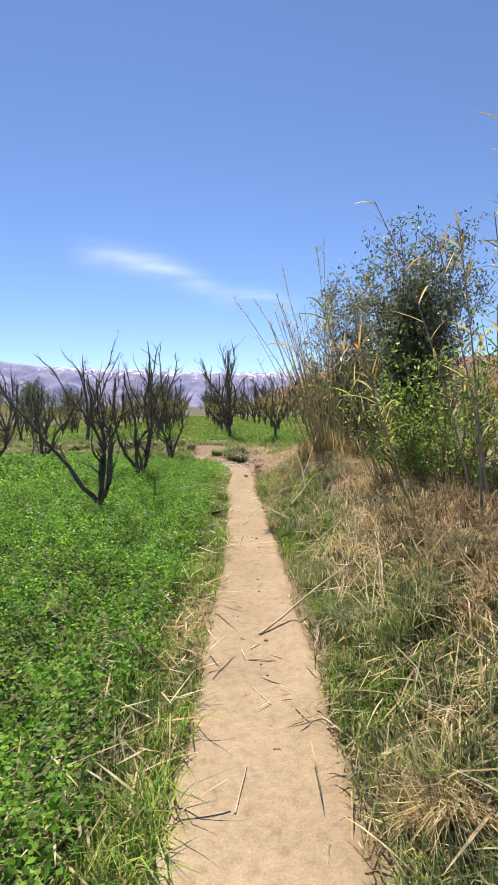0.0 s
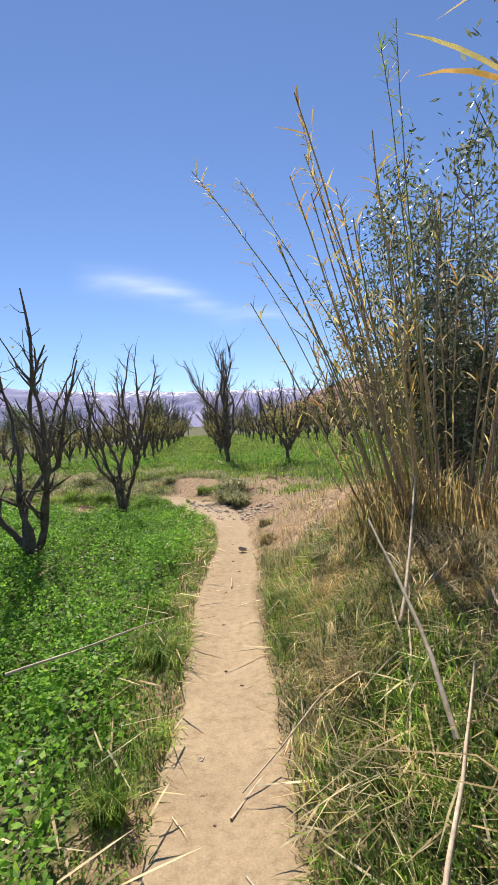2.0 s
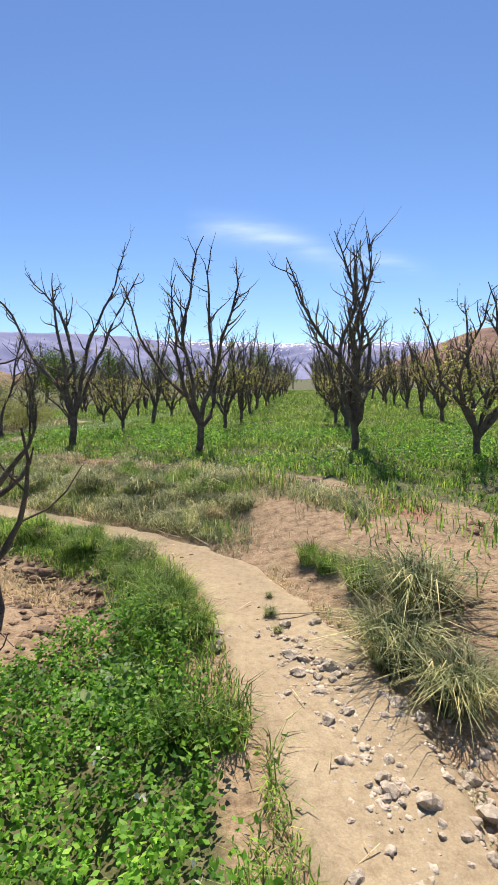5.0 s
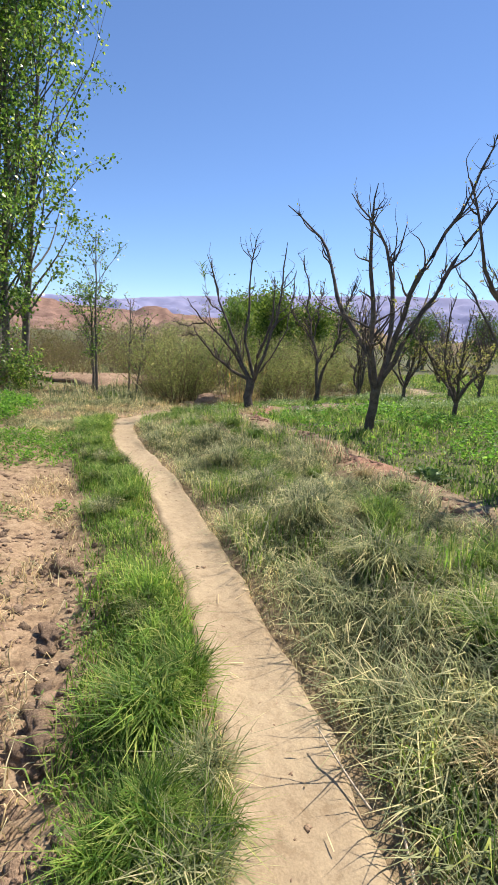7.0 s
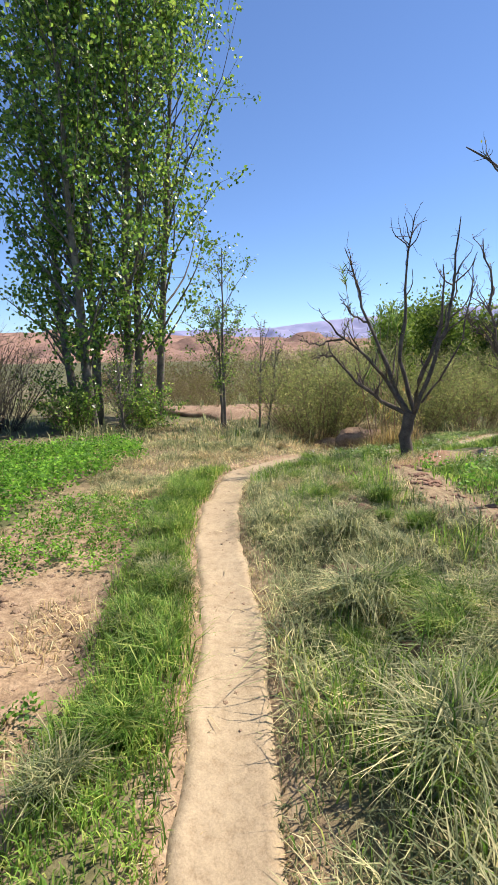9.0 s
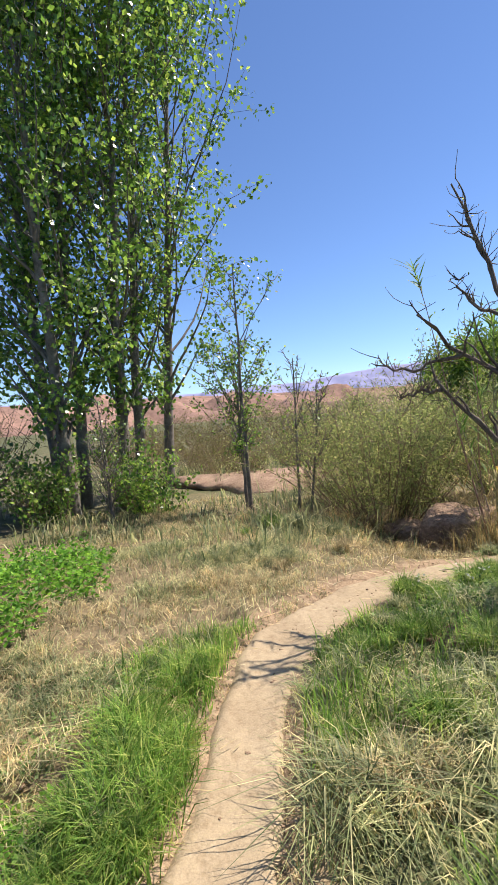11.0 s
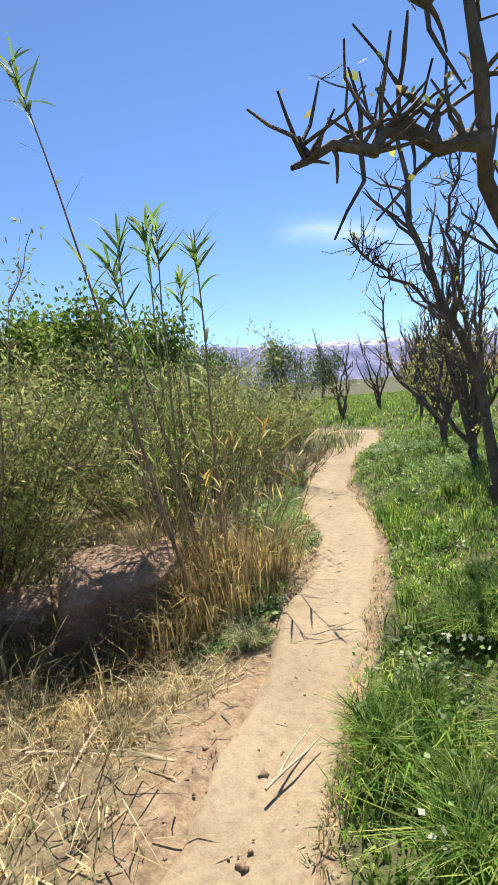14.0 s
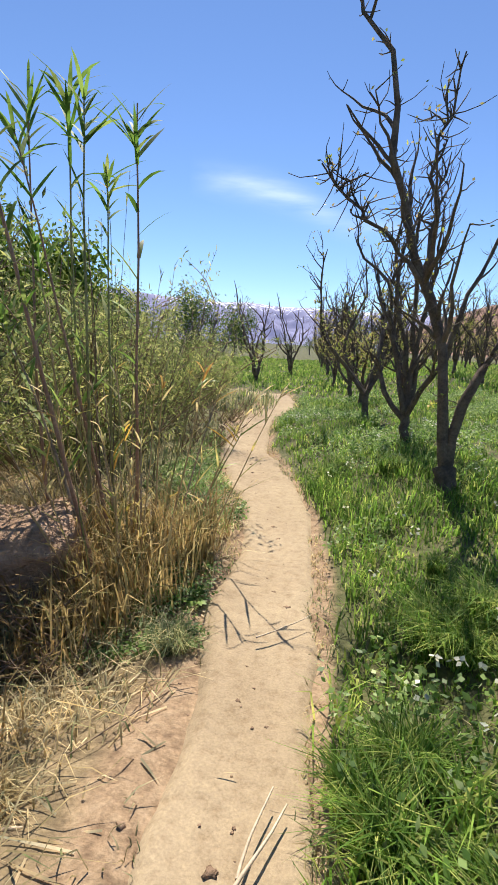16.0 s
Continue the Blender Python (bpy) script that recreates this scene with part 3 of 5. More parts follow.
def fruit_tree(seed, tall, spread=0.8, limbs=5, trunk=0.55, leafy=300, low_leaves=0.5, girth=0.075, mat=None, corners=(), shoots=7, name="fruit_tree", twiggy=2.6, leaf=0.032, corner_fat=0.6, side_shoots=0.7, rise=0.17, crook=0.2):
    """A pruned orchard tree: short trunk, crooked rising limbs, short shoots, young leaves."""
    r = np.random.default_rng(seed)
    root = new(name)
    mat = mat or M_BARK
    foot = np.array([0, 0, -0.25])
    top = np.array([r.normal(0, 0.04), r.normal(0, 0.04), trunk])
    tl = thick_line([foot, [0, 0, 0], top * 0.5 + r.normal(0, 0.02, 3), top], 9, 0.008, r)
    part("trunk", tube(tl, girth * np.array([1.5, 1.25, 1.1, 1.03, 1.0, 1.0, 0.98, 0.98, 1.02]), 9), mat, root)
    twigs, tips, turn = [], [], r.uniform(0, 6.3)
    lines = [thick_line(c, 12, 0.014, r) for c in corners]
    for k in range(limbs):
        a = turn + k * 2 * np.pi / limbs + r.normal(0, 0.25)
        out = r.uniform(0.75, 1.15) * spread
        ln = (tall - trunk) * r.uniform(0.78, 1.08)
        w = [np.cos(a) * out, np.sin(a) * out, 0.85]
        lines.append(wander(top - [0, 0, 0.06], w, ln * 1.08, 13, crook, rise, r))
    for q, ln in enumerate(lines):
        m = len(ln)
        size = np.linalg.norm(np.diff(ln, axis=0), axis=1).sum()
        root_limb = np.hypot(ln[0, 0], ln[0, 1]) < 0.16 and ln[0, 2] < trunk + 0.1
        fat = girth * ((corner_fat if q < len(corners) else 0.6) if root_limb else 0.15) * np.linspace(1, 0.0, m) ** 0.8 + (0.006 if root_limb else 0.004)
        fat *= 1 + 0.12 * r.normal(size=m).clip(-1, 1)
        bits = [tube(ln, fat, 7)]
        for _ in range(int(shoots * (1 if root_limb else side_shoots) * r.uniform(0.8, 1.3))):
            u = r.uniform(0.18, 0.95)
            i = int(u * (m - 1))
            s = ln[i] + (ln[min(i + 1, m - 1)] - ln[i]) * (u * (m - 1) - i)
            away = unit(np.append(s[:2] - top[:2], 0) + 0.6 * r.normal(size=3) * [1, 1, 0])
            w = away * r.uniform(0.4, 1.0) + np.array([0, 0, r.uniform(0.3, 1.1)])
            bl = size * r.uniform(0.08, 0.3) * (1.15 - 0.6 * u)
            b = wander(s, w, bl, 6, 0.2, 0.14, r)
            bits.append(tube(b, np.linspace(fat[i] * 0.5 + 0.003, 0.0035, 7), 5))
            for _ in range(int(twiggy * r.uniform(0.6, 1.6))):
                j = r.integers(1, 7)
                w2 = unit(r.normal(size=3)) + np.array([0, 0, 0.55])
                t = wander(b[j], w2, r.uniform(0.06, 0.26), 3, 0.2, 0.15, r)
                twigs.append(tube(t, np.linspace(0.0042, 0.0018, 4), 3))
                tips += [t[-1], t[2]]
            tips.append(b[-1])
        for _ in range(int(11 * twiggy)):
            i = r.integers(2, m - 1)
            t = wander(ln[i], unit(r.normal(size=3)) + np.array([0, 0, 0.4]), r.uniform(0.04, 0.17), 3, 0.25, 0.1, r)
            twigs.append(tube(t, np.linspace(0.005, 0.002, 4), 3))
            tips.append(t[-1])
        part("limb", joined(bits), mat, root)
    tagged(part("twig_tangle", joined(twigs), mat, root, soft=False), kind="stuff")
    if leafy:
        tips = np.array(tips)
        low = tips[tips[:, 2] < trunk + (tall - trunk) * 0.55]
        if len(low) < 5:
            low = tips
        nl = int(leafy * low_leaves)
        pick = np.concatenate([low[r.integers(0, len(low), nl)], tips[r.integers(0, len(tips), leafy - nl)]])
        pick = pick + r.normal(0, 0.4 * leaf, pick.shape)
        part("foliage", leaves(pick, r.normal(size=pick.shape) + [0, 0, 0.6], r.uniform(0.6, 1.3, len(pick)) * leaf, r.uniform(0.4, 0.7, len(pick)) * leaf, r), M_BUD, root, "small pale green opening leaves", soft=False)["kind"] = "stuff"
    return root


def stand(ob, x, y, turn=0.0, size=1.0, lean=(0.0, 0.0), sink=0.0, z=None):
    ob.matrix_basis = Matrix.Translation((x, y, (zt(x, y) if z is None else z) - sink)) @ pose(0, 0, 0, lean[0], lean[1], turn) @ Matrix.Scale(size, 4)
    return ob


def copy_at(ob, x, y, turn, size):
    c = copy_thing(ob, pose(x, y, zt(x, y), 0, 0, turn))
    c.scale = (size, size, size)
    return c


LABEL_FRUIT = "pruned orchard tree with dark crooked limbs in bud"
# nearest tree beside the trail, with its known limbs (local metres)
g1 = fruit_tree(31, 2.5, 0.4, 0, 0.12, 420, 0.4, 0.066, corners=[
    [(0, 0, 0.02), (-0.05, 0, 0.35), (-0.09, 0, 0.75), (-0.21, 0, 1.03), (-0.27, 0.02, 1.24), (-0.42, 0.02, 1.6), (-0.48, 0, 1.84), (-0.5, 0.03, 2.24), (-0.7, 0.05, 2.52), (-0.74, 0.05, 2.75)],
    [(-0.24, 0, 1.13), (-0.43, -0.05, 1.34), (-0.65, -0.08, 1.5), (-0.84, -0.1, 1.72)],
    [(-0.26, 0, 1.2), (-0.21, 0.05, 1.5), (-0.26, 0.08, 1.76), (-0.18, 0.1, 2.08), (-0.16, 0.1, 2.3)],
    [(0, 0, 0.08), (0.06, 0, 0.56), (0.16, 0.02, 0.83), (0.38, 0.05, 1.2), (0.45, 0.05, 1.7), (0.62, 0.1, 2.3)]], shoots=15, twiggy=3.4, corner_fat=0.42, leaf=0.026)
tagged(stand(g1, -8.74, 22.2, size=1.24, z=-0.1), "forked orchard tree with dark bark and small green leaves", "tree", "orchard trees")
c1 = fruit_tree(47, 3.3, 0.4, 0, 0.66, 300, 0.3, 0.085, corners=[
    [(-0.03, 0.06, 0.6), (-0.35, -0.3, 0.87), (-0.6, -0.5, 1.06), (-0.7, -0.62, 1.25), (-0.77, -0.82, 1.47), (-0.79, -0.86, 1.58), (-0.8, -0.89, 1.7)],
    [(-0.77, -0.82, 1.47), (-0.9, -0.92, 1.48), (-0.96, -0.98, 1.43), (-1.04, -1.02, 1.42)],
    [(-0.03, 0.06, 0.62), (-0.2, -0.3, 1.15), (-0.42, -0.52, 1.5), (-0.6, -0.66, 1.68), (-0.73, -0.77, 1.77), (-0.73, -0.9, 1.92), (-0.7, -1.05, 2.02)],
    [(-0.66, -0.7, 1.72), (-0.84, -0.93, 1.67), (-0.93, -1.07, 1.63), (-1.03, -1.25, 1.72)],
    [(-0.1, 0.0, 0.72), (-0.21, -0.16, 1.05), (-0.3, -0.22, 1.4), (-0.48, -0.44, 1.94), (-0.6, -0.5, 2.4), (-0.74, -0.67, 2.98)],
    [(-0.48, -0.44, 1.94), (-0.6, -0.58, 2.02), (-0.68, -0.64, 2.15), (-0.7, -0.76, 2.32)],
    [(-0.05, 0.12, 0.66), (-0.15, 0.02, 1.1), (-0.23, -0.02, 1.42), (-0.26, 0.04, 2.02), (-0.36, 0.1, 2.7), (-0.34, 0.2, 3.4)],
    [(-0.05, 0.12, 0.66), (0.0, 0.3, 1.2), (-0.02, 0.5, 1.7), (0.02, 0.62, 2.2), (-0.08, 0.7, 2.8), (-0.1, 0.77, 3.35)],
    [(-0.02, 0.2, 0.8), (0.1, 0.5, 1.3), (0.14, 0.7, 1.7), (0.1, 0.85, 2.3), (0.0, 0.98, 2.85)],
    [(0.0, 0.05, 0.62), (0.3, -0.05, 1.2), (0.42, 0.1, 1.8), (0.4, 0.1, 2.6)]], shoots=9, twiggy=3.0, corner_fat=0.36, side_shoots=0.18, leaf=0.02)
tagged(stand(c1, -8.2, 19.82, z=-0.15), "gnarled dark bare orchard tree reaching over the path", "tree", "orchard trees")
# masters of the repeated trees
tall_a = fruit_tree(3, 3.9, 0.42, 5, 0.62, 650, 0.75, 0.068, shoots=13)
tall_b = fruit_tree(8, 3.7, 0.5, 5, 0.5, 700, 0.75, 0.062, shoots=13)
tall_c = fruit_tree(15, 3.5, 0.5, 7, 0.45, 900, 0.8, 0.062, shoots=13)
low_a = fruit_tree(21, 2.1, 0.62, 5, 0.2, 60, 0.5, 0.046, shoots=9, rise=0.36, crook=0.26)
low_b = fruit_tree(25, 2.3, 0.6, 5, 0.18, 60, 0.5, 0.046, shoots=9, rise=0.36, crook=0.26)
leafy_a = fruit_tree(33, 2.9, 0.6, 7, 0.45, 1500, 0.8, 0.055, shoots=12, leaf=0.05)
leafy_b = fruit_tree(36, 3.1, 0.55, 6, 0.5, 1400, 0.8, 0.055, shoots=12, leaf=0.05)
LABEL_BARE = "bare dark pruned tree standing in green clover"
LABEL_LEAFY = "orchard tree with dark limbs and sparse young leaves"
for ob, x, y, turn, size, label in (
        (tall_a, -5.1, 19.75, 20, 1.0, LABEL_FRUIT), (tall_b, -2.3, 19.35, 100, 1.0, LABEL_FRUIT), (tall_c, 0.45, 19.3, 40, 1.0, LABEL_FRUIT),
        (low_a, -0.83, 6.8, 10, 0.95, LABEL_BARE), (low_b, -0.87, 9.52, 200, 1.0, LABEL_BARE),
        (leafy_a, 2.1, 18.3, 0, 0.9, LABEL_LEAFY), (leafy_b, 4.4, 22.6, 70, 1.15, LABEL_LEAFY)):
    tagged(stand(ob, x, y, turn, size), label, "tree", "orchard trees")
for ob, x, y, turn, size in ((low_b, -0.68, 12.05, 120, 0.88), (low_a, -4.2, 13.6, 150, 1.1), (low_b, -3.9, 10.2, 20, 1.0), (low_a, -7.6, 12.4, 60, 1.1),
                             (low_b, -3.6, 6.4, 270, 1.0), (low_a, -7.2, 8.4, 300, 1.05), (low_b, -10.8, 11.0, 120, 1.1), (low_a, -7.0, 4.6, 30, 1.0), (low_b, -10.6, 6.5, 240, 1.1)):
    copy_at(ob, x, y, turn, size)
k = 0
for row, x0 in enumerate((-8.5, -5.1, -2.35, 0.45, 3.3, 6.2, 9.2, 12.4)):
    y = {0: 23.75, 1: 22.3, 2: 22.6, 3: 22.1, 4: 25.4, 5: 20.8, 6: 22.5, 7: 21.5}[row]
    for step in range(15):
        x = x0 - 0.1 * (y - 20) + rng.normal(0, 0.12)
        ob = (tall_c, leafy_a, leafy_b, tall_b, leafy_a, leafy_b, tall_a)[(k * 5 + row * 3) % 7]
        if row == 0:
            ob = (tall_c, leafy_b, leafy_a)[step % 3]
        copy_at(ob, x, y + rng.normal(0, 0.1), float(rng.uniform(0, 360)), float(rng.uniform(0.72, 0.95)))
        k += 1
        y += 2.45 + rng.normal(0, 0.12)
# small trees beyond the brush where the path bends away
for x, y, size in ((-12.5, 33.9, 0.95), (-14.8, 36.5, 0.9), (-16.5, 39.0, 0.9), (-12.0, 38.5, 1.0), (-18.5, 36.0, 0.9)):
    copy_at(low_b, x, y, x * 50, size * 1.3)

pale = fruit_tree(52, 2.6, 0.45, 0, 0.12, 40, 0.2, 0.03, mat=M_PALE, corners=[
    [(0, 0, 0), (0.02, 0.2, 0.36), (0, 0.16, 0.74), (0, 0.12, 1.02), (0.05, 0.05, 1.6), (0.1, 0.1, 2.3)],
    [(-0.1, 0.1, 0.1), (-0.15, 0.32, 0.62), (-0.1, 0.25, 1.02), (-0.1, 0.24, 1.45), (-0.15, 0.3, 2.2)]], shoots=5, name="young_tree", twiggy=2.0)
tagged(stand(pale, -4.75, 14.15), "thin crooked young tree with pale grey bark", "tree")
p2 = copy_at(pale, -6.3, 14.3, 320, 0.72)


def poplar(seed, tall, wide, count, stems=1, name="poplar_tree", leaf=0.1, lowest=0.18, girth=0.13, tilt=(0, 0)):
    """A tall narrow tree: steep branches and glossy leaves all along them."""
    r = np.random.default_rng(seed)
    root = new(name)
    anchors, weight = [], []
    for s in range(stems):
        a = r.uniform(0, 6.3)
        foot = np.array([np.cos(a), np.sin(a), 0]) * (0.12 if stems > 1 else 0) - [0, 0, 0.3]
        hgt = tall * (1 if s == 0 else r.uniform(0.6, 0.9))
        lean = np.array([np.cos(a), np.sin(a)]) * (0.08 if stems > 1 else 0.0) + np.array(tilt)
        n = 16
        t = np.linspace(0, 1, n)
        ln = np.stack([foot[0] + lean[0] * hgt * t + np.cumsum(r.normal(0, 0.004 * tall, n)) * 0.6, foot[1] + lean[1] * hgt * t + np.cumsum(r.normal(0, 0.004 * tall, n)) * 0.6, foot[2] + (hgt + 0.3) * t], 1)
        fat = girth * (1 - t) ** 0.85 + 0.008
        part("trunk", tube(ln, fat, 9), M_POPBARK, root)
        bits = []
        for b in range(int(46 if tall > 7 else 16)):
            u = lowest + (0.97 - lowest) * (b + r.uniform()) / (46 if tall > 7 else 16)
            i = min(int(u * (n - 1)), n - 2)
            p = ln[i] + (ln[i + 1] - ln[i]) * (u * (n - 1) - i)
            ang = r.uniform(0, 6.3)
            size = wide * (0.5 + 1.15 * np.sin(np.pi * min(1, (u - lowest) / (1 - lowest)) ** 0.75)) * r.uniform(0.7, 1.25)
            w = np.array([np.cos(ang) * 0.75, np.sin(ang) * 0.75, 0.95])
            q = wander(p, w, size * 1.5, 6, 0.1, 0.07, r)
            bits = [tube(q, np.linspace(fat[i] * 0.33 + 0.003, 0.004, 7), 5)]
            for c in range(5):
                m = r.integers(2, 7)
                e = wander(q[m], r.normal(size=3) * [1, 1, 0.5] + [0, 0, 0.5], size * 0.42, 3, 0.2, 0.05, r)
                bits.append(tube(e, np.linspace(0.008, 0.003, 4), 3))
                anchors += [e[1], e[2], e[3]]
                weight += [1, 1, 1]
            part("branch", joined(bits), M_POPBARK, root)
            anchors += [q[3], q[5], q[6]]
            weight += [0.6, 1, 1]
    anchors, weight = np.array(anchors), np.array(weight)
    pick = anchors[r.choice(len(anchors), count, p=weight / weight.sum())] + r.normal(0, 1, (count, 3)) * (0.13 if tall > 7 else 0.055)
    part("foliage", leaves(pick, r.normal(size=pick.shape) + [0, 0, -0.35], r.uniform(0.7, 1.25, count) * leaf, r.uniform(0.6, 0.9, count) * leaf, r, 0.06), M_POPLAR, root, "glossy dark green leaves", soft=False)["kind"] = "stuff"
    return root


for seed, x, y, tall, wide, lean in ((106, -18.8, 17.9, 13.0, 1.8, (0.03, 0.07)), (101, -15.9, 15.7, 10.5, 1.25, (-0.02, -0.04)), (102, -17.0, 16.7, 13.0, 1.55, (0.0, 0.03)), (103, -17.8, 17.1, 13.5, 1.6, (0.0, 0.05)), (104, -16.9, 15.9, 12.0, 1.5, (-0.02, -0.02)), (105, -18.3, 15.4, 12.0, 1.5, (-0.02, -0.05))):
    tagged(stand(poplar(seed, tall, wide * 1.1, 7200, leaf=0.125, lowest=0.14, tilt=lean), x, y), "tall poplar with upright limbs and glossy leaves", "tree", "poplar clump")
tagged(stand(poplar(120, 4.5, 0.46, 2300, 3, "poplar_sapling", 0.062, 0.38, 0.035, (-0.0, 0.05)), -14.4, 18.95, z=-0.66), "slender young poplar with several thin grey stems", "tree")
tagged(stand(poplar(121, 2.6, 0.3, 120, 2, "poplar_sapling", 0.06, 0.3, 0.02, (-0.02, 0.12)), -13.5, 19.6), "small leaning poplar shoot with few leaves", "tree")
tagged(stand(poplar(123, 2.2, 0.35, 260, 3, "poplar_sapling", 0.06, 0.1, 0.02), -15.2, 16.6), "leafy poplar sucker below the clump", "tree")


def bush(seed, tall, wide, stems, count, leaf, mat, name, stem_mat=None, bare=0.3, long=4.0, rise=1.0, reach=1.0):
    """Many thin stems from one foot, with fine leaves on the upper part."""
    r = np.random.default_rng(seed)
    root = new(name)
    bits, anchors = [], []
    for s in range(stems):
        a, q = r.uniform(0, 6.3), np.sqrt(r.uniform())
        foot = np.array([np.cos(a) * q * wide * 0.35, np.sin(a) * q * wide * 0.35, -0.25])
        w = np.array([np.cos(a) * q * wide / tall * 1.25, np.sin(a) * q * wide / tall * 1.25, rise])
        size = tall * r.uniform(0.65, 1.08) * np.sqrt(1 + (q * wide / tall) ** 2 * 0.5)
        ln = wander(foot, w, size, 8, 0.07, 0.02, r)
        bits.append(tube(ln, np.linspace(0.011, 0.003, 9) * (0.7 + 0.25 * tall / 2), 4))
        for k in range(6):
            i = r.integers(2, 9)
            b = wander(ln[i], unit(r.normal(size=3)) * [1, 1, 0.6] + [0, 0, 0.6], size * reach * r.uniform(0.12, 0.3), 4, 0.15, 0.04, r)
            bits.append(tube(b, np.linspace(0.006, 0.0025, 5), 3))
            if i / 8 > bare:
                anchors += [b[1], b[2], b[3], b[4]]
        anchors += list(ln[int(8 * bare) + 1:])
    tagged(part("stem_tangle", joined(bits), stem_mat or M_STEM, root), kind="stuff")
    anchors = np.array(anchors)
    pick = anchors[r.integers(0, len(anchors), count)] + r.normal(0, 0.055 * (0.5 + min(tall, 2.5) / 3), (count, 3))
    pick[:, 2] = np.maximum(pick[:, 2], 0.03)
    part("foliage", leaves(pick, r.normal(size=pick.shape) + [0, 0, 0.5], r.uniform(0.6, 1.3, count) * leaf, r.uniform(0.7, 1.3, count) * leaf / long, r), mat, root, soft=False)["kind"] = "stuff"
    return root


tagged(stand(bush(201, 2.2, 1.8, 120, 34000, 0.06, M_WILLOW, "willow_bush", bare=0.14), -13.2, 20.9), "broad willow bush with fine yellow-green leaves", "bush", "willow thicket")
tagged(stand(bush(202, 1.9, 1.5, 80, 22000, 0.06, M_WILLOW, "willow_bush", bare=0.14), -12.3, 23.1), "tall willow bush with fine yellow-green leaves", "bush", "willow thicket")
w3 = stand(bush(203, 2.1, 1.6, 70, 17000, 0.07, M_WILLOW, "willow_bush", bare=0.14), -15.2, 22.6)
tagged(w3, "broad willow bush with fine yellow-green leaves", "bush", "willow thicket")
for x, y, turn, size in ((-12.6, 25.2, 80, 0.85), (-14.2, 27.5, 200, 0.9), (-17.5, 24.5, 20, 0.9), (-16.5, 29.0, 120, 0.9), (-13.6, 30.2, 260, 0.6), (-19.5, 27.5, 310, 0.95), (-12.6, 28.2, 150, 0.5)):
    copy_at(w3, x, y, turn, size)
s1 = stand(bush(211, 1.5, 1.5, 60, 6000, 0.05, M_BRUSH, "scrub_bush", long=3.0), -20.5, 22.5)
tagged(s1, "low olive-brown scrub bush", "bush", "scrub")
for x, y, turn, size in ((-22, 19.5, 60, 1.2), (-24, 24, 100, 1.3), (-21.5, 28, 10, 1.2), (-26, 20.5, 200, 1.4), (-28, 26, 270, 1.5), (-19.5, 19.8, 140, 0.9), (-24.5, 17, 330, 1.2), (-30, 22, 30, 1.6), (-26, 31, 80, 1.5), (-18, 31.5, 60, 1.1), (-33, 28, 150, 1.7), (-22, 33, 10, 1.4), (-32, 18, 99, 1.5)):
    copy_at(s1, x, y, turn, size)
d1 = stand(bush(215, 2.6, 1.5, 90, 2600, 0.05, M_BRUSH, "dead_bush", stem_mat=M_BARK, long=3.0), -13.8, 12.6)
tagged(d1, "dark leafless thicket of thin twigs", "bush", "bare thicket")
for x, y, turn, size in ((-15.5, 11.4, 60, 1.1), (-12.6, 10.6, 130, 0.9), (-16.8, 13.2, 220, 1.0), (-18.5, 12.0, 300, 1.1)):
    copy_at(d1, x, y, turn, size)
tagged(stand(bush(216, 0.75, 0.8, 40, 1800, 0.03, M_BRUSH, "dry_shrub"), -11.55, 24.3), "low grey dry shrub beside the path", "bush")
tagged(stand(bush(217, 0.6, 0.7, 40, 1500, 0.03, M_BRUSH, "dry_shrub"), -11.75, 26.3), "low grey dry shrub beside the path", "bush")
o1 = stand(bush(221, 3.1, 0.26, 80, 34000, 0.065, M_OLIVE, "olive_tree", stem_mat=M_POPBARK, bare=0.12, long=3.0, rise=1.3, reach=0.5), 3.42, 7.4)
tagged(o1, "silvery olive tree with many upright stems", "tree", "olive trees")
tagged(stand(bush(222, 3.1, 0.8, 55, 24000, 0.07, M_OLIVE, "olive_tree", stem_mat=M_POPBARK, bare=0.2, long=3.2, rise=1.2, reach=0.6), 3.4, 10.4), "small silvery olive tree behind dry reeds", "tree", "olive trees")
tagged(stand(bush(224, 1.5, 0.9, 50, 7000, 0.05, M_GRASS, "green_shrub", long=2.5), 3.1, 5.5), "dark green leafy shrub on the bank", "bush")


def far_tree(seed, tall, wide, count, mat=None):
    r = np.random.default_rng(seed)
    root = new("leafy_tree")
    tl = thick_line([(0, 0, -0.3), (0.05, 0, tall * 0.3), (0.1, 0.05, tall * 0.8)], 8, 0.03, r)
    part("trunk", tube(tl, np.linspace(0.16, 0.03, 8), 7), M_POPBARK, root)
    cs = np.stack([r.normal(0, wide * 0.36, 26), r.normal(0, wide * 0.36, 26), r.uniform(0.3, 0.95, 26) * tall], 1)
    for k, c in enumerate(cs[:12]):
        part("branch", tube(thick_line([tl[2 + k % 5], (tl[2 + k % 5] + c) / 2 + r.normal(0, 0.1, 3), c], 6, 0.02, r), np.linspace(0.05, 0.01, 6), 4), M_POPBARK, root)
    pick = cs[r.integers(0, 26, count)] + r.normal(0, 1, (count, 3)) * np.array([wide, wide, tall * 0.75]) * 0.145
    part("crown", leaves(pick, r.normal(size=pick.shape) + [0, 0, 0.3], r.uniform(0.07, 0.17, count), r.uniform(0.05, 0.11, count), r), mat or M_DARKTREE, root, "dense green crown", soft=False)["kind"] = "stuff"
    return root


